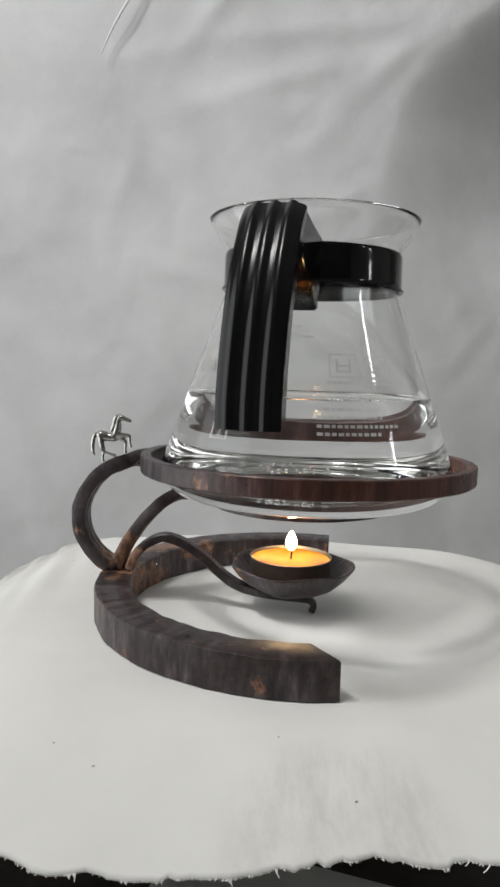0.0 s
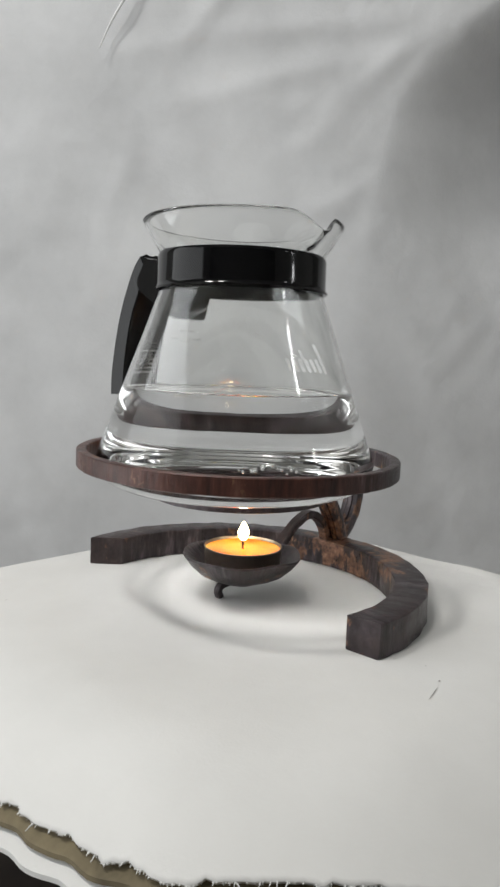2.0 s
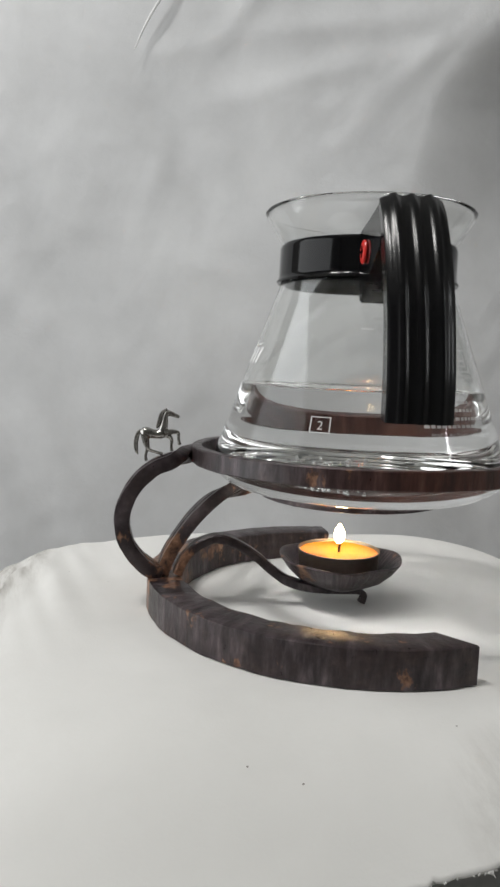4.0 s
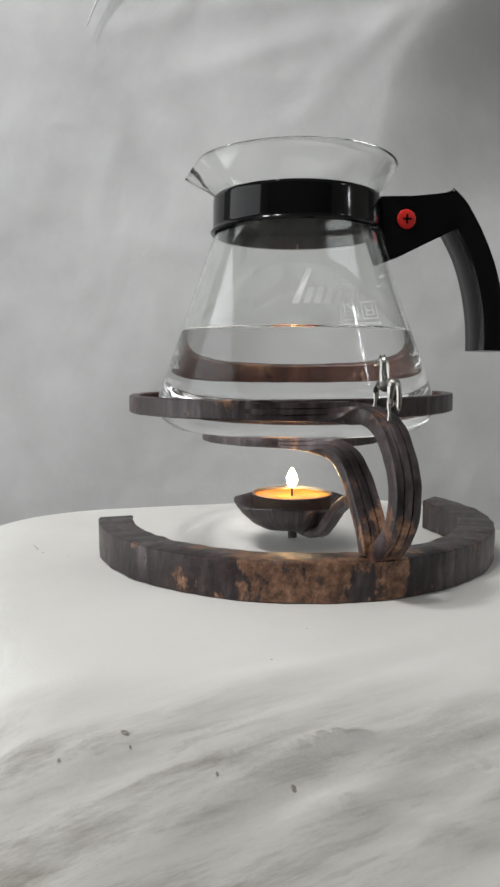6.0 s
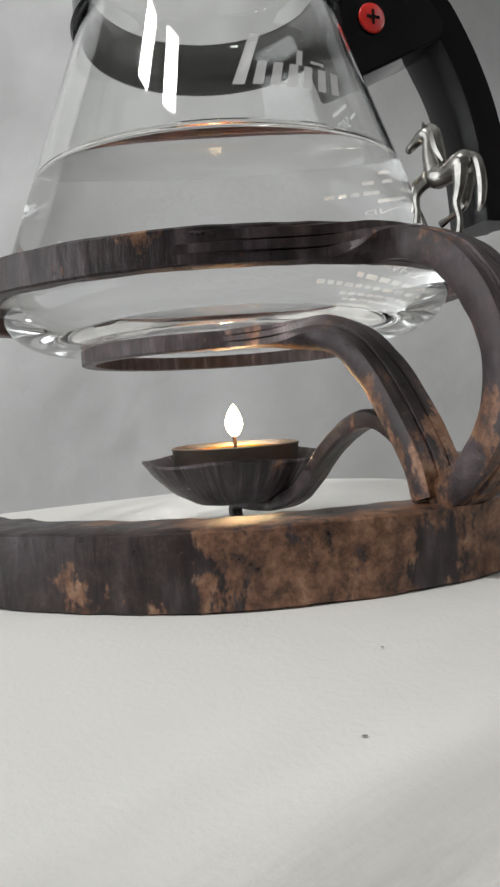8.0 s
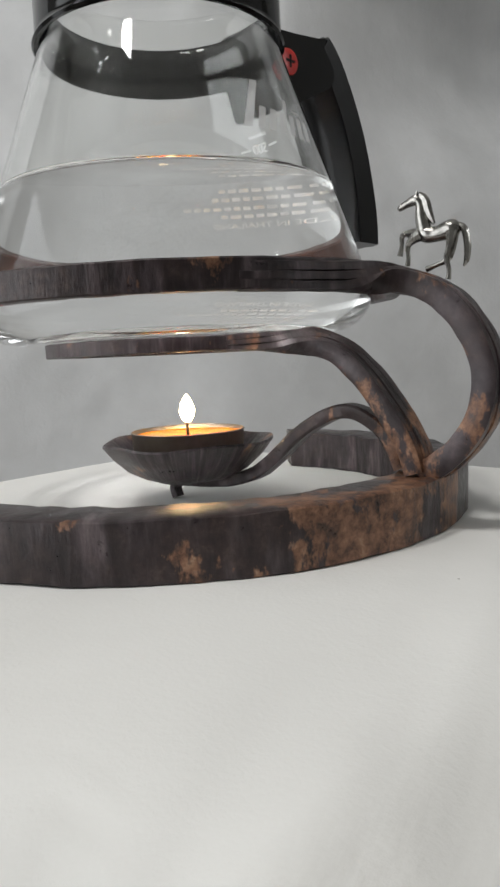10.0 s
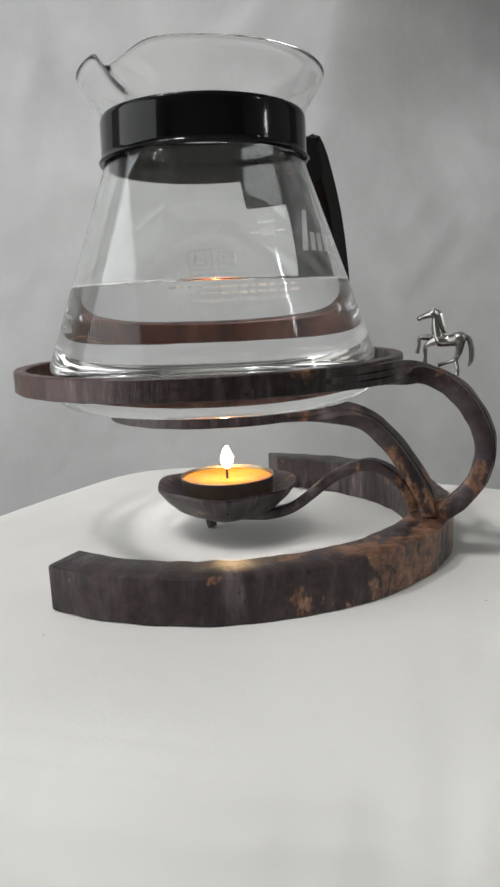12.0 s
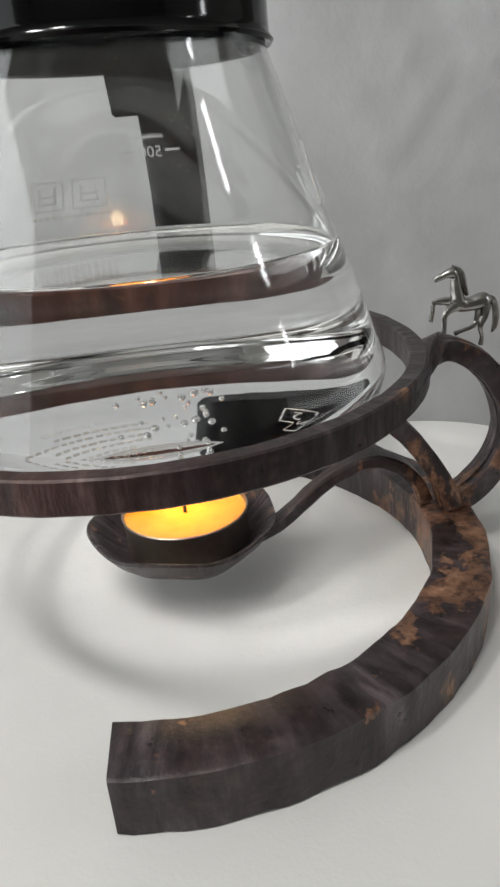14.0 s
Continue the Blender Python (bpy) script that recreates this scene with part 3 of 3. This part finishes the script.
def warmer():
    t = thing("candle_warmer", POT, "forged iron candle warmer stand with rust patches", "warmer stand")
    # the open ring on the cloth
    n = 90
    degs = [92.5 + (291.5 - 92.5) * i / n for i in range(n + 1)]
    path = [polar(0.0852, d, 0.00755) for d in degs]
    bm = sweep(path, [(0, 0, 1)] * (n + 1), [0.0151] * (n + 1), [0.0156] * (n + 1), rough=0.045, round_=0.10)
    for v in bm.verts:
        # both ends are cut aslant, and the hammered edges waver
        r, d = v.co.xy.length, math.degrees(math.atan2(v.co.y, v.co.x)) % 360
        q = (r - 0.0852) / 0.0078
        d += q * (0.8 * max(0, 1 - (d - 92.5) / 14) + 3.1 * max(0, 1 - (291.5 - d) / 20))
        if v.co.z > 0.01:
            v.co.z += 0.00045 * noise.noise(Vector((d * 0.16, q, 3)))
        r += 0.0005 * noise.noise(Vector((d * 0.13, v.co.z * 60, 7)))
        v.co.x, v.co.y = r * math.cos(radians(d)), r * math.sin(radians(d))
    part("base", bm, IRON, t, place=Matrix.Translation((-0.0018, 0.0002, 0)))
    # the ring round the carafe
    n = 110
    path = [polar(0.0737, 360 * i / n, 0.0693) for i in range(n)]
    path = [(x, y, z + 0.0022 * x - 0.0120 * y) for x, y, z in path]
    part("upper_ring", sweep(path, [(0, 0, 1)] * n, [0.0078] * n, [0.0046] * n, closed=True, rough=0.06, round_=0.2), IRON, t, place=Matrix.Translation((-0.0003, 0.0027, 0)))
    # the loop that carries it
    side = Vector(polar(0, ARM, 0, 1.0))
    keys = [(0.0740, -34, 0.0683, 0.0), (0.0744, -22, 0.0683, 0.03), (0.0756, -12, 0.0684, 0.15), (0.0795, -5, 0.0682, 0.55), (0.0850, -1, 0.0669, 1), (0.0930, 0, 0.0636, 1), (0.0995, 0, 0.0576, 1), (0.1043, 0, 0.0497, 1), (0.1064, 0, 0.0410, 1), (0.1048, 0, 0.0315, 1), (0.0999, 0, 0.0236, 1), (0.0940, 0, 0.0184, 1), (0.0888, 0, 0.0158, 1)]
    sp = smooth_path(keys, 7)
    path = [Vector(polar(p[0], ARM + p[1], p[2])) + Vector((-0.0003, 0.0027, 0)) * max(0, 1 - p[3]) for p in sp]
    wides = [Vector((0, 0, 1)) * (1 - p[3]) + side * p[3] for p in sp]
    m = len(sp)
    grooved("outer_arm", t, path, wides, [0.0072 + 0.0030 * min(1, p[3]) for p in sp], [0.0040 + 0.0030 * min(1, p[3]) for p in sp])
    # the small ring under the carafe and its arm
    n = 80
    path = [polar(0.0406, 360 * i / n, 0.0533) for i in range(n)]
    part("lower_ring", sweep(path, [(0, 0, 1)] * n, [0.0044] * n, [0.0040] * n, closed=True, rough=0.05, round_=0.2), IRON, t, place=Matrix.Translation((-0.0019, 0.0019, 0)))
    keys = [(0.0882, 0.0160, -0.0015, 1), (0.0858, 0.0235, -0.0016, 1), (0.0805, 0.0325, -0.0018, 1), (0.0735, 0.0418, -0.0020, 1), (0.0655, 0.0492, -0.0030, 0.95), (0.0560, 0.0529, -0.0065, 0.6), (0.0450, 0.0533, -0.0150, 0.1), (0.0345, 0.0532, -0.0230, 0)]
    sp = smooth_path(keys, 7)
    path = [polar(p[0], ARM, p[1], p[2]) for p in sp]
    wides = [Vector((0, 0, 1)) * (1 - p[3]) + side * p[3] for p in sp]
    grooved("inner_arm", t, path, wides, [0.0046 + 0.0068 * min(1, p[3]) for p in sp], [0.0042 + 0.0018 * min(1, p[3]) for p in sp])
    # the stem that carries the candle dish
    keys = [(0.0815, 0.0160), (0.0785, 0.0232), (0.0725, 0.0292), (0.0645, 0.0321), (0.0555, 0.0296), (0.0465, 0.0240), (0.0385, 0.0172), (0.0310, 0.0120), (0.0220, 0.0090), (0.0120, 0.0070), (0.0030, 0.0066), (-0.0040, 0.0062), (-0.0066, 0.0040), (-0.0056, 0.0006)]
    sp = smooth_path([(r, z, 0.0058 if i < 9 else 0.0040) for i, (r, z) in enumerate(keys)], 7)
    path = [polar(p[0], ARM, p[1], 0.002) for p in sp]
    part("dish_stem", sweep(path, [side] * len(sp), [p[2] for p in sp], [p[2] * 0.72 for p in sp], rough=0.07, round_=0.35), IRON, t)
    # dish, hammered from sheet
    outer = [(0.0, 0.0080), (0.008, 0.0081), (0.0145, 0.0093), (0.0205, 0.0124), (0.0255, 0.0170), (0.0288, 0.0214)]
    inner = [(0.0286, 0.0222), (0.0276, 0.0220), (0.0250, 0.0196), (0.0205, 0.0150), (0.0150, 0.0120), (0.008, 0.0105), (0.0, 0.0103)]

    def dent(p, a):
        k = 1 + 0.018 * math.sin(3 * a + 1) + 0.012 * math.sin(7 * a)
        return Vector((p.x * k, p.y * k, p.z + 0.0005 * math.sin(5 * a) * p.xy.length / 0.028))
    part("candle_dish", lathe(outer + inner, 64, warp=dent), IRON, t, place=Matrix.Translation((-0.0049, 0.0014, 0)))


def candle():
    base = (POT.x - 0.0056, POT.y + 0.0016, 0.0119)
    t = thing("tealight", base, "burning tealight candle with glowing yellow wax in a thin cup", "candle")
    h = 0.0134
    cup = [(0, 0), (0.0172, 0), (0.0184, 0.0008), (0.0189, h - 0.0006), (0.0193, h), (0.0189, h + 0.0003), (0.0184, h - 0.0008), (0.0178, 0.0012), (0, 0.0008)]
    part("cup", lathe(cup, 64), ALU, t, "thin metal cup")
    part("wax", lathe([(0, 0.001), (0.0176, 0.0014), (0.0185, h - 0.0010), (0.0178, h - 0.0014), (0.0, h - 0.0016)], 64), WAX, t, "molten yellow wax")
    part("wick", tube([(0.0, 0, h - 0.004), (0.0002, 0, h + 0.001), (0.0008, 0, h + 0.0035), (0.0016, 0, h + 0.0052)], [0.0005, 0.00055, 0.0005, 0.0003], 8), WICK, t, "black burnt wick")
    fl = [(r, z - 0.0024) for r, z in ((0.0, 0.0184), (0.0010, 0.0187), (0.0020, 0.0200), (0.0026, 0.0217), (0.0026, 0.0230), (0.0021, 0.0247), (0.0014, 0.0262), (0.0006, 0.0275), (0.0, 0.0281))]
    part("flame", lathe(fl, 24), FLAME, t, "small bright teardrop flame")


def horse():
    base = Vector(polar(0.0918, ARM, 0.0708)) + Vector((POT.x, POT.y, 0))
    bm = bmesh.new()
    # the head looks to -x before it is turned to the pot; body, neck and head, mane, ears, legs, tail
    tube([(0.0074, 0, 0.0084), (0.0062, 0, 0.0083), (0.0044, 0, 0.0081), (0.0010, 0, 0.0075), (-0.0018, 0, 0.0079), (-0.0036, 0, 0.0098)], [0.0010, 0.0022, 0.0025, 0.0020, 0.0023, 0.0015], 12, bm)
    tube([(-0.0022, 0, 0.0088), (-0.0030, 0, 0.0125), (-0.0033, 0, 0.0156), (-0.0044, 0, 0.0169), (-0.0070, 0, 0.0162), (-0.0086, 0, 0.0156), (-0.0094, 0, 0.0151)], [0.0021, 0.0017, 0.0013, 0.0015, 0.0010, 0.0009, 0.0006], 10, bm)
    tube([(-0.0036, 0, 0.0182), (-0.0020, 0, 0.0166), (-0.0010, 0, 0.0132), (0.0004, 0, 0.0102)], [0.0007, 0.0012, 0.0012, 0.0005], 7, bm)
    for y in (-0.0007, 0.0007):
        tube([(-0.0040, y, 0.0176), (-0.0037, y * 1.3, 0.0190)], [0.0005, 0.0002], 6, bm)
    legs = [((-0.0030, 0.0011, 0.0082), (-0.0062, 0.0012, 0.0088), (-0.0089, 0.0012, 0.0085), (-0.0092, 0.0012, 0.0058), (-0.0098, 0.0012, 0.0032)),
            ((-0.0028, -0.0011, 0.0078), (-0.0052, -0.0012, 0.0066), (-0.0064, -0.0012, 0.0050), (-0.0063, -0.0012, 0.0022), (-0.0066, -0.0012, 0.0001)),
            ((0.0050, 0.0012, 0.0076), (0.0046, 0.0013, 0.0040), (0.0036, 0.0013, 0.0010), (0.0004, 0.0013, -0.0002), (-0.0024, 0.0013, -0.0010)),
            ((0.0056, -0.0012, 0.0076), (0.0052, -0.0013, 0.0040), (0.0042, -0.0013, 0.0010), (0.0048, -0.0013, -0.0020), (0.0045, -0.0013, -0.0044))]
    for leg in legs:
        tube(leg, [0.0017, 0.0012, 0.0008, 0.0006, 0.0008], 8, bm)
    tube([(0.0070, 0, 0.0092), (0.0084, 0, 0.0078), (0.0092, 0, 0.0040), (0.0090, 0, 0.0004), (0.0082, 0, -0.0014)], [0.0006, 0.0009, 0.0010, 0.0008, 0.0003], 8, bm)
    bmesh.ops.rotate(bm, verts=bm.verts, cent=(0, 0, 0), matrix=Matrix.Rotation(radians(ARM), 3, "Z"))
    ob = part("horse_figurine", bm, SILVER)
    ob.location = base
    tagged(ob, "tiny pewter horse figurine standing on the iron arm", "figurine")
    TURNING.append((ob, base))


# ------------------------------------------------------------------ carafe
CONE0, CONE1 = (0.0657, 0.0705), (0.0372, 0.1500)


def cone_r(z):
    (r0, z0), (r1, z1) = CONE0, CONE1
    return r0 + (r1 - r0) * (z - z0) / (z1 - z0)


BASE_Z = 0.0553
SPOUT = 96.0
LEVEL = 0.1022


def lip(p, a):
    """Pulls the rim out and down into a pouring spout."""
    z = p.z + BASE_Z
    if z < 0.163:
        return p
    d = (math.degrees(a) - SPOUT + 180) % 360 - 180
    k = (z - 0.163) / 0.0148
    beak = math.exp(-(d / 9.0) ** 2)
    wide = math.exp(-(d / 26.0) ** 2)
    r = p.xy.length
    r2 = r + k * (0.0050 * beak + 0.0012 * wide)
    return Vector((p.x * r2 / r, p.y * r2 / r, p.z - k * (0.0080 * beak - 0.0004 * wide)))


def carafe():
    t = thing("carafe", (POT.x, POT.y, BASE_Z), "clear glass coffee carafe with black collar and handle", "carafe")
    w = 0.0016
    out = [(0.0, 0.0030), (0.010, 0.0029), (0.020, 0.0026), (0.028, 0.0020), (0.035, 0.0014), (0.041, 0.0008), (0.046, 0.0004), (0.0525, 0.0004), (0.0560, 0.0010), (0.0590, 0.0022), (0.0613, 0.0036), (0.0632, 0.0054), (0.0646, 0.0076), (0.0655, 0.0100), (0.0659, 0.0122), (0.0660, 0.0138), CONE0]
    out = [(r, z if z < 0.05 else z - BASE_Z) for r, z in out]
    for k in range(1, 9):
        z = CONE0[1] + (LEVEL - CONE0[1]) * k / 4 if k < 5 else LEVEL + (CONE1[1] - LEVEL) * (k - 4) / 4
        out.append((cone_r(z), z - BASE_Z))
    for r, z in ((0.0366, 0.154), (0.0366, 0.158), (0.0370, 0.161), (0.0384, 0.164), (0.0404, 0.1672), (0.0428, 0.1708), (0.0450, 0.1745), (0.0460, 0.1766)):
        out.append((r, z - BASE_Z))
    rim = [(0.0464, 0.1774 - BASE_Z), (0.0460, 0.1780 - BASE_Z), (0.0452, 0.1775 - BASE_Z)]
    # the inner wall ends at the waterline, where the water's own skin takes over
    inn = [(r - w, z + 0.0002) for r, z in reversed(out) if z > LEVEL + 0.0006 - BASE_Z]
    prof = out + rim + inn + [(cone_r(LEVEL) - w, LEVEL - BASE_Z)]
    body = part("glass_body", lathe(prof, 160, warp=lip), GLASS, t, "clear glass body with a pouring spout")
    body.visible_shadow = False
    body.data.materials.append(WET_GLASS)
    for p in body.data.polygons:
        if p.center.z < LEVEL - BASE_Z and p.center.xy.length > cone_r(LEVEL) - 0.0006 or p.center.z < 0.02:
            p.material_index = 1
    low = min(body.data.polygons, key=lambda p: abs(p.center.z - 0.03) + abs(p.center.xy.length - 0.062))
    if low.normal.xy.dot(low.center.xy) < 0:
        body.data.flip_normals()
    # collar
    zb = 0.1470 - BASE_Z
    prof = [(0.0384, zb + 0.0004), (0.0398, zb), (0.0404, zb + 0.0008), (0.0394, zb + 0.0022), (0.0394, zb + 0.0030), (0.0393, zb + 0.0040), (0.0392, zb + 0.0146), (0.0390, zb + 0.0156), (0.0386, zb + 0.0164), (0.0376, zb + 0.0164), (0.0376, zb + 0.002)]
    part("collar", lathe(prof, 128, closed=True), BLACK, t, "glossy black plastic collar")
    handle(t)
    prints(t)


def handle(t):
    """The grip lies in the plane of r and z at its own angle."""
    turn = Matrix.Rotation(radians(-86.3), 4, "Z")
    z0 = -BASE_Z
    # block that joins collar and grip
    prof = [(0.0375, 0.1646), (0.0560, 0.1655), (0.0680, 0.1664), (0.0735, 0.1690), (0.0785, 0.1605), (0.0775, 0.1530), (0.0752, 0.1509), (0.0452, 0.1362), (0.0430, 0.1358), (0.0385, 0.1475)]
    bm = bmesh.new()
    hw = 0.0104
    a = [bm.verts.new((r, -hw, z + z0)) for r, z in prof]
    b = [bm.verts.new((r, hw, z + z0)) for r, z in prof]
    bm.faces.new(a)
    bm.faces.new(b)
    for k in range(len(prof)):
        j = (k + 1) % len(prof)
        bm.faces.new((a[k], a[j], b[j], b[k]))
    bmesh.ops.bevel(bm, geom=list(bm.edges), offset=0.0007, segments=2, affect="EDGES")
    part("handle_block", bm, BLACK, t, place=turn)
    # grip with lengthwise ridges on its back
    outer = [(0.0751, 0.1706), (0.0795, 0.1668), (0.0837, 0.1615), (0.0910, 0.1493), (0.0974, 0.1348), (0.1024, 0.1176), (0.1048, 0.1043), (0.1051, 0.0936)]
    inner = [(0.0690, 0.1610), (0.0728, 0.1560), (0.0762, 0.1500), (0.0826, 0.1385), (0.0872, 0.1250), (0.0898, 0.1120), (0.0908, 0.1020), (0.0910, 0.0940)]
    so, si = smooth_path(outer, 4), smooth_path(inner, 4)
    bm = bmesh.new()
    rings = []
    lanes = 33
    for i, (o, n_) in enumerate(zip(so, si)):
        o, n_ = Vector((o[0], 0, o[1] + z0)), Vector((n_[0], 0, n_[1] + z0))
        d = (o - n_).normalized()
        ring = []
        for k in range(lanes):
            s = -1 + 2 * k / (lanes - 1)
            groove = 0.0009 * max(0.0, math.cos(s * math.pi * 3.5)) ** 0.5 if abs(s) < 0.95 else 0
            ring.append(bm.verts.new(o + Vector((0, s * hw * 1.06, 0)) + d * (groove - 0.0007 - 0.0016 * abs(s) ** 6)))
        ring.append(bm.verts.new(n_ + Vector((0, hw * 0.96, 0)) + d * 0.0008))
        ring.append(bm.verts.new(n_ + Vector((0, hw * 0.86, 0))))
        ring.append(bm.verts.new(n_ + Vector((0, -hw * 0.86, 0))))
        ring.append(bm.verts.new(n_ + Vector((0, -hw * 0.96, 0)) + d * 0.0008))
        rings.append(ring)
    m = lanes + 4
    for p, q in zip(rings, rings[1:]):
        for k in range(m):
            j = (k + 1) % m
            bm.faces.new((p[k], p[j], q[j], q[k]))
    bm.faces.new(rings[0])
    bm.faces.new(rings[-1])
    part("grip", bm, BLACK_MATT, t, "ridged black plastic grip", place=turn)
    # red cap of the screw on both sides
    for s in (-1,):
        cap = part("screw_cap", lathe([(0, 0.0), (0.0043, 0.0), (0.0046, 0.0005), (0.0043, 0.0011), (0.0036, 0.0013), (0, 0.0013)], 32), RED, t, "round red plastic cap",
                   place=turn @ Matrix.Translation((0.0502, s * 0.0104, 0.1544 + z0)) @ Matrix.Rotation(radians(-90 * s), 4, "X"))
        bm = box(-0.0022, -0.0004, 0.0012, 0.0022, 0.0004, 0.0016)
        part("cross_slot", box(-0.0004, -0.0022, 0.0012, 0.0004, 0.0022, 0.0016, bm=bm), BLACK, cap, smooth=False)


def print_bars(name, t, bars, label):
    """White printed bars on the cone: angle from, angle to, height from, height to, slant in degrees."""
    bm = bmesh.new()
    for a0, a1, za, zb, slant in bars:
        n = max(1, int(abs(a1 - a0) / 2))
        lo, hi = [], []
        for k in range(n + 1):
            a = a0 + (a1 - a0) * k / n
            for row, z, sh in ((lo, za, 0), (hi, zb, slant)):
                r = cone_r(z) + 0.00012
                row.append(bm.verts.new(polar(r, a + sh, z - BASE_Z)))
        for k in range(n):
            bm.faces.new((lo[k], lo[k + 1], hi[k + 1], hi[k]))
    return part(name, bm, WHITE_INK, t, label, smooth=False)


def print_text(name, t, words, size, deg, z, label):
    """Lettering bent onto the cone."""
    cu = bpy.data.curves.new(name, "FONT")
    cu.body, cu.size, cu.align_x = words, size, "CENTER"
    cu.resolution_u = 3
    tmp = new(name, cu)
    me = bpy.data.meshes.new_from_object(tmp.evaluated_get(bpy.context.evaluated_depsgraph_get()))
    bpy.data.objects.remove(tmp)
    bpy.data.curves.remove(cu)
    for v in me.vertices:
        zz = z + v.co.y * 0.94
        r = cone_r(zz) + 0.00012
        v.co = Vector(polar(r, deg + math.degrees(v.co.x / r), zz - BASE_Z))
    me.materials.append(WHITE_INK)
    ob = new(name, me)
    ob.parent = t
    tagged(ob, label)


def prints(t):
    # slanted script mark, drawn as plain strokes
    marks = [(169.4, 172.6, 0.1110, 0.1255, 7.0)]
    marks += [(174.8 + 4.8 * k, 177.6 + 4.8 * k, 0.1112, 0.1178, 2.6) for k in range(6)]
    marks += [(189.0, 191.0, 0.1178, 0.1222, 1.8), (194.4, 199.4, 0.1190, 0.1198, 0.4)]
    for mark in marks:
        print_bars("mark_stroke", t, [mark], "slanted white printed stroke")
    bars = [(-67, -54, 0.1105, 0.1195, 0), (-51, -38, 0.1105, 0.1195, 0)]
    for a0, a1, za, zb, _ in bars:
        icon = [(a0, a1, za, za + 0.0005, 0), (a0, a1, zb - 0.0005, zb, 0), (a0, a0 + 0.6, za, zb, 0), (a1 - 0.6, a1, za, zb, 0),
                       (a0 + 3, a1 - 3, za + 0.002, za + 0.0026, 0), (a0 + 4, a1 - 4, za + 0.0042, za + 0.0048, 0), (a0 + 3, a0 + 4, za + 0.002, zb - 0.002, 0), (a1 - 4, a1 - 3, za + 0.002, zb - 0.002, 0)]
        print_bars("warning_icon", t, icon, "small white printed square icon")
    rnd = random.Random(9)
    lines = []
    for z, a0, a1 in ((0.1085, -68, -38), (0.1018, -67, -47), (0.0985, -72, -47), (0.0955, -72, -45), (0.0922, -72, -39), (0.0893, -72, -47)):
        a = a0
        while a < a1:
            wdt = rnd.uniform(1.4, 2.4)
            lines.append((a, a + wdt, z - 0.0006, z + 0.0006, 0))
            a += wdt + 0.7
    tagged(print_bars("small_print", t, lines, "rows of small white printing"), kind="stuff")
    print_text("origin_print", t, "MADE IN THAILAND", 0.0028, -57, 0.0850, "small white words on the glass")
    print_text("volume_print", t, "500", 0.0050, -86, 0.1240, "white volume figure on the glass")
    print_bars("volume_line", t, [(-98, -92, 0.1255, 0.1262, 0), (-80, -74, 0.1255, 0.1262, 0), (-92, -80, 0.1296, 0.1302, 0)], "short white volume lines")
    print_text("measure_print", t, "APPROX.", 0.0024, -86, 0.1292, "small white word over the volume figure")
    print_text("cup_print", t, "2", 0.0050, -111, 0.0865, "white cup figure on the glass")
    print_bars("cup_line", t, [(-115, -107, 0.0852, 0.0856, 0), (-115, -107, 0.0910, 0.0914, 0), (-107.5, -107, 0.0856, 0.0910, 0), (-115, -114.5, 0.0856, 0.0910, 0)], "white printed cup outline")


def water():
    base = Vector((POT.x, POT.y, BASE_Z + 0.0022))
    t = thing("water", base, "clear water half filling the carafe", "water")
    # the surface with its raised edge; the wetted glass bounds the rest of the body
    edge, top = cone_r(LEVEL) - 0.0016, LEVEL - BASE_Z
    prof = [(edge, top), (edge - 0.0006, top - 0.0007), (edge - 0.0018, top - 0.0011), (edge - 0.004, top - 0.0013), (0.0, top - 0.0013)]
    ob = part("water_surface", lathe([(r, z - 0.0022) for r, z in prof], 128), WATER, t)
    if ob.data.polygons[-1].normal.z < 0:
        ob.data.flip_normals()
    rnd = random.Random(12)
    for k in range(16):
        bm = bmesh.new()
        bmesh.ops.create_icosphere(bm, subdivisions=2, radius=rnd.uniform(0.0005, 0.0011))
        a, d = rnd.uniform(0, 6.28), 0.013 * rnd.random() ** 0.5
        part("bubble", bm, AIR, t, place=Matrix.Translation((-0.006 + d * math.cos(a), 0.010 + d * math.sin(a), 0.0040 + 0.001 * rnd.random())))


room()
backdrop()
cable()
table()
turntable()
tablecloth()
warmer()
candle()
horse()
carafe()
water()


def motions():
    times = [0.2 * k for k in range(71)]
    for ob, base in TURNING:
        walk(ob, [(t, pose(0, 0, 0, 0, 0, turn_at(t)) @ Matrix.Translation(base)) for t in times])


motions()
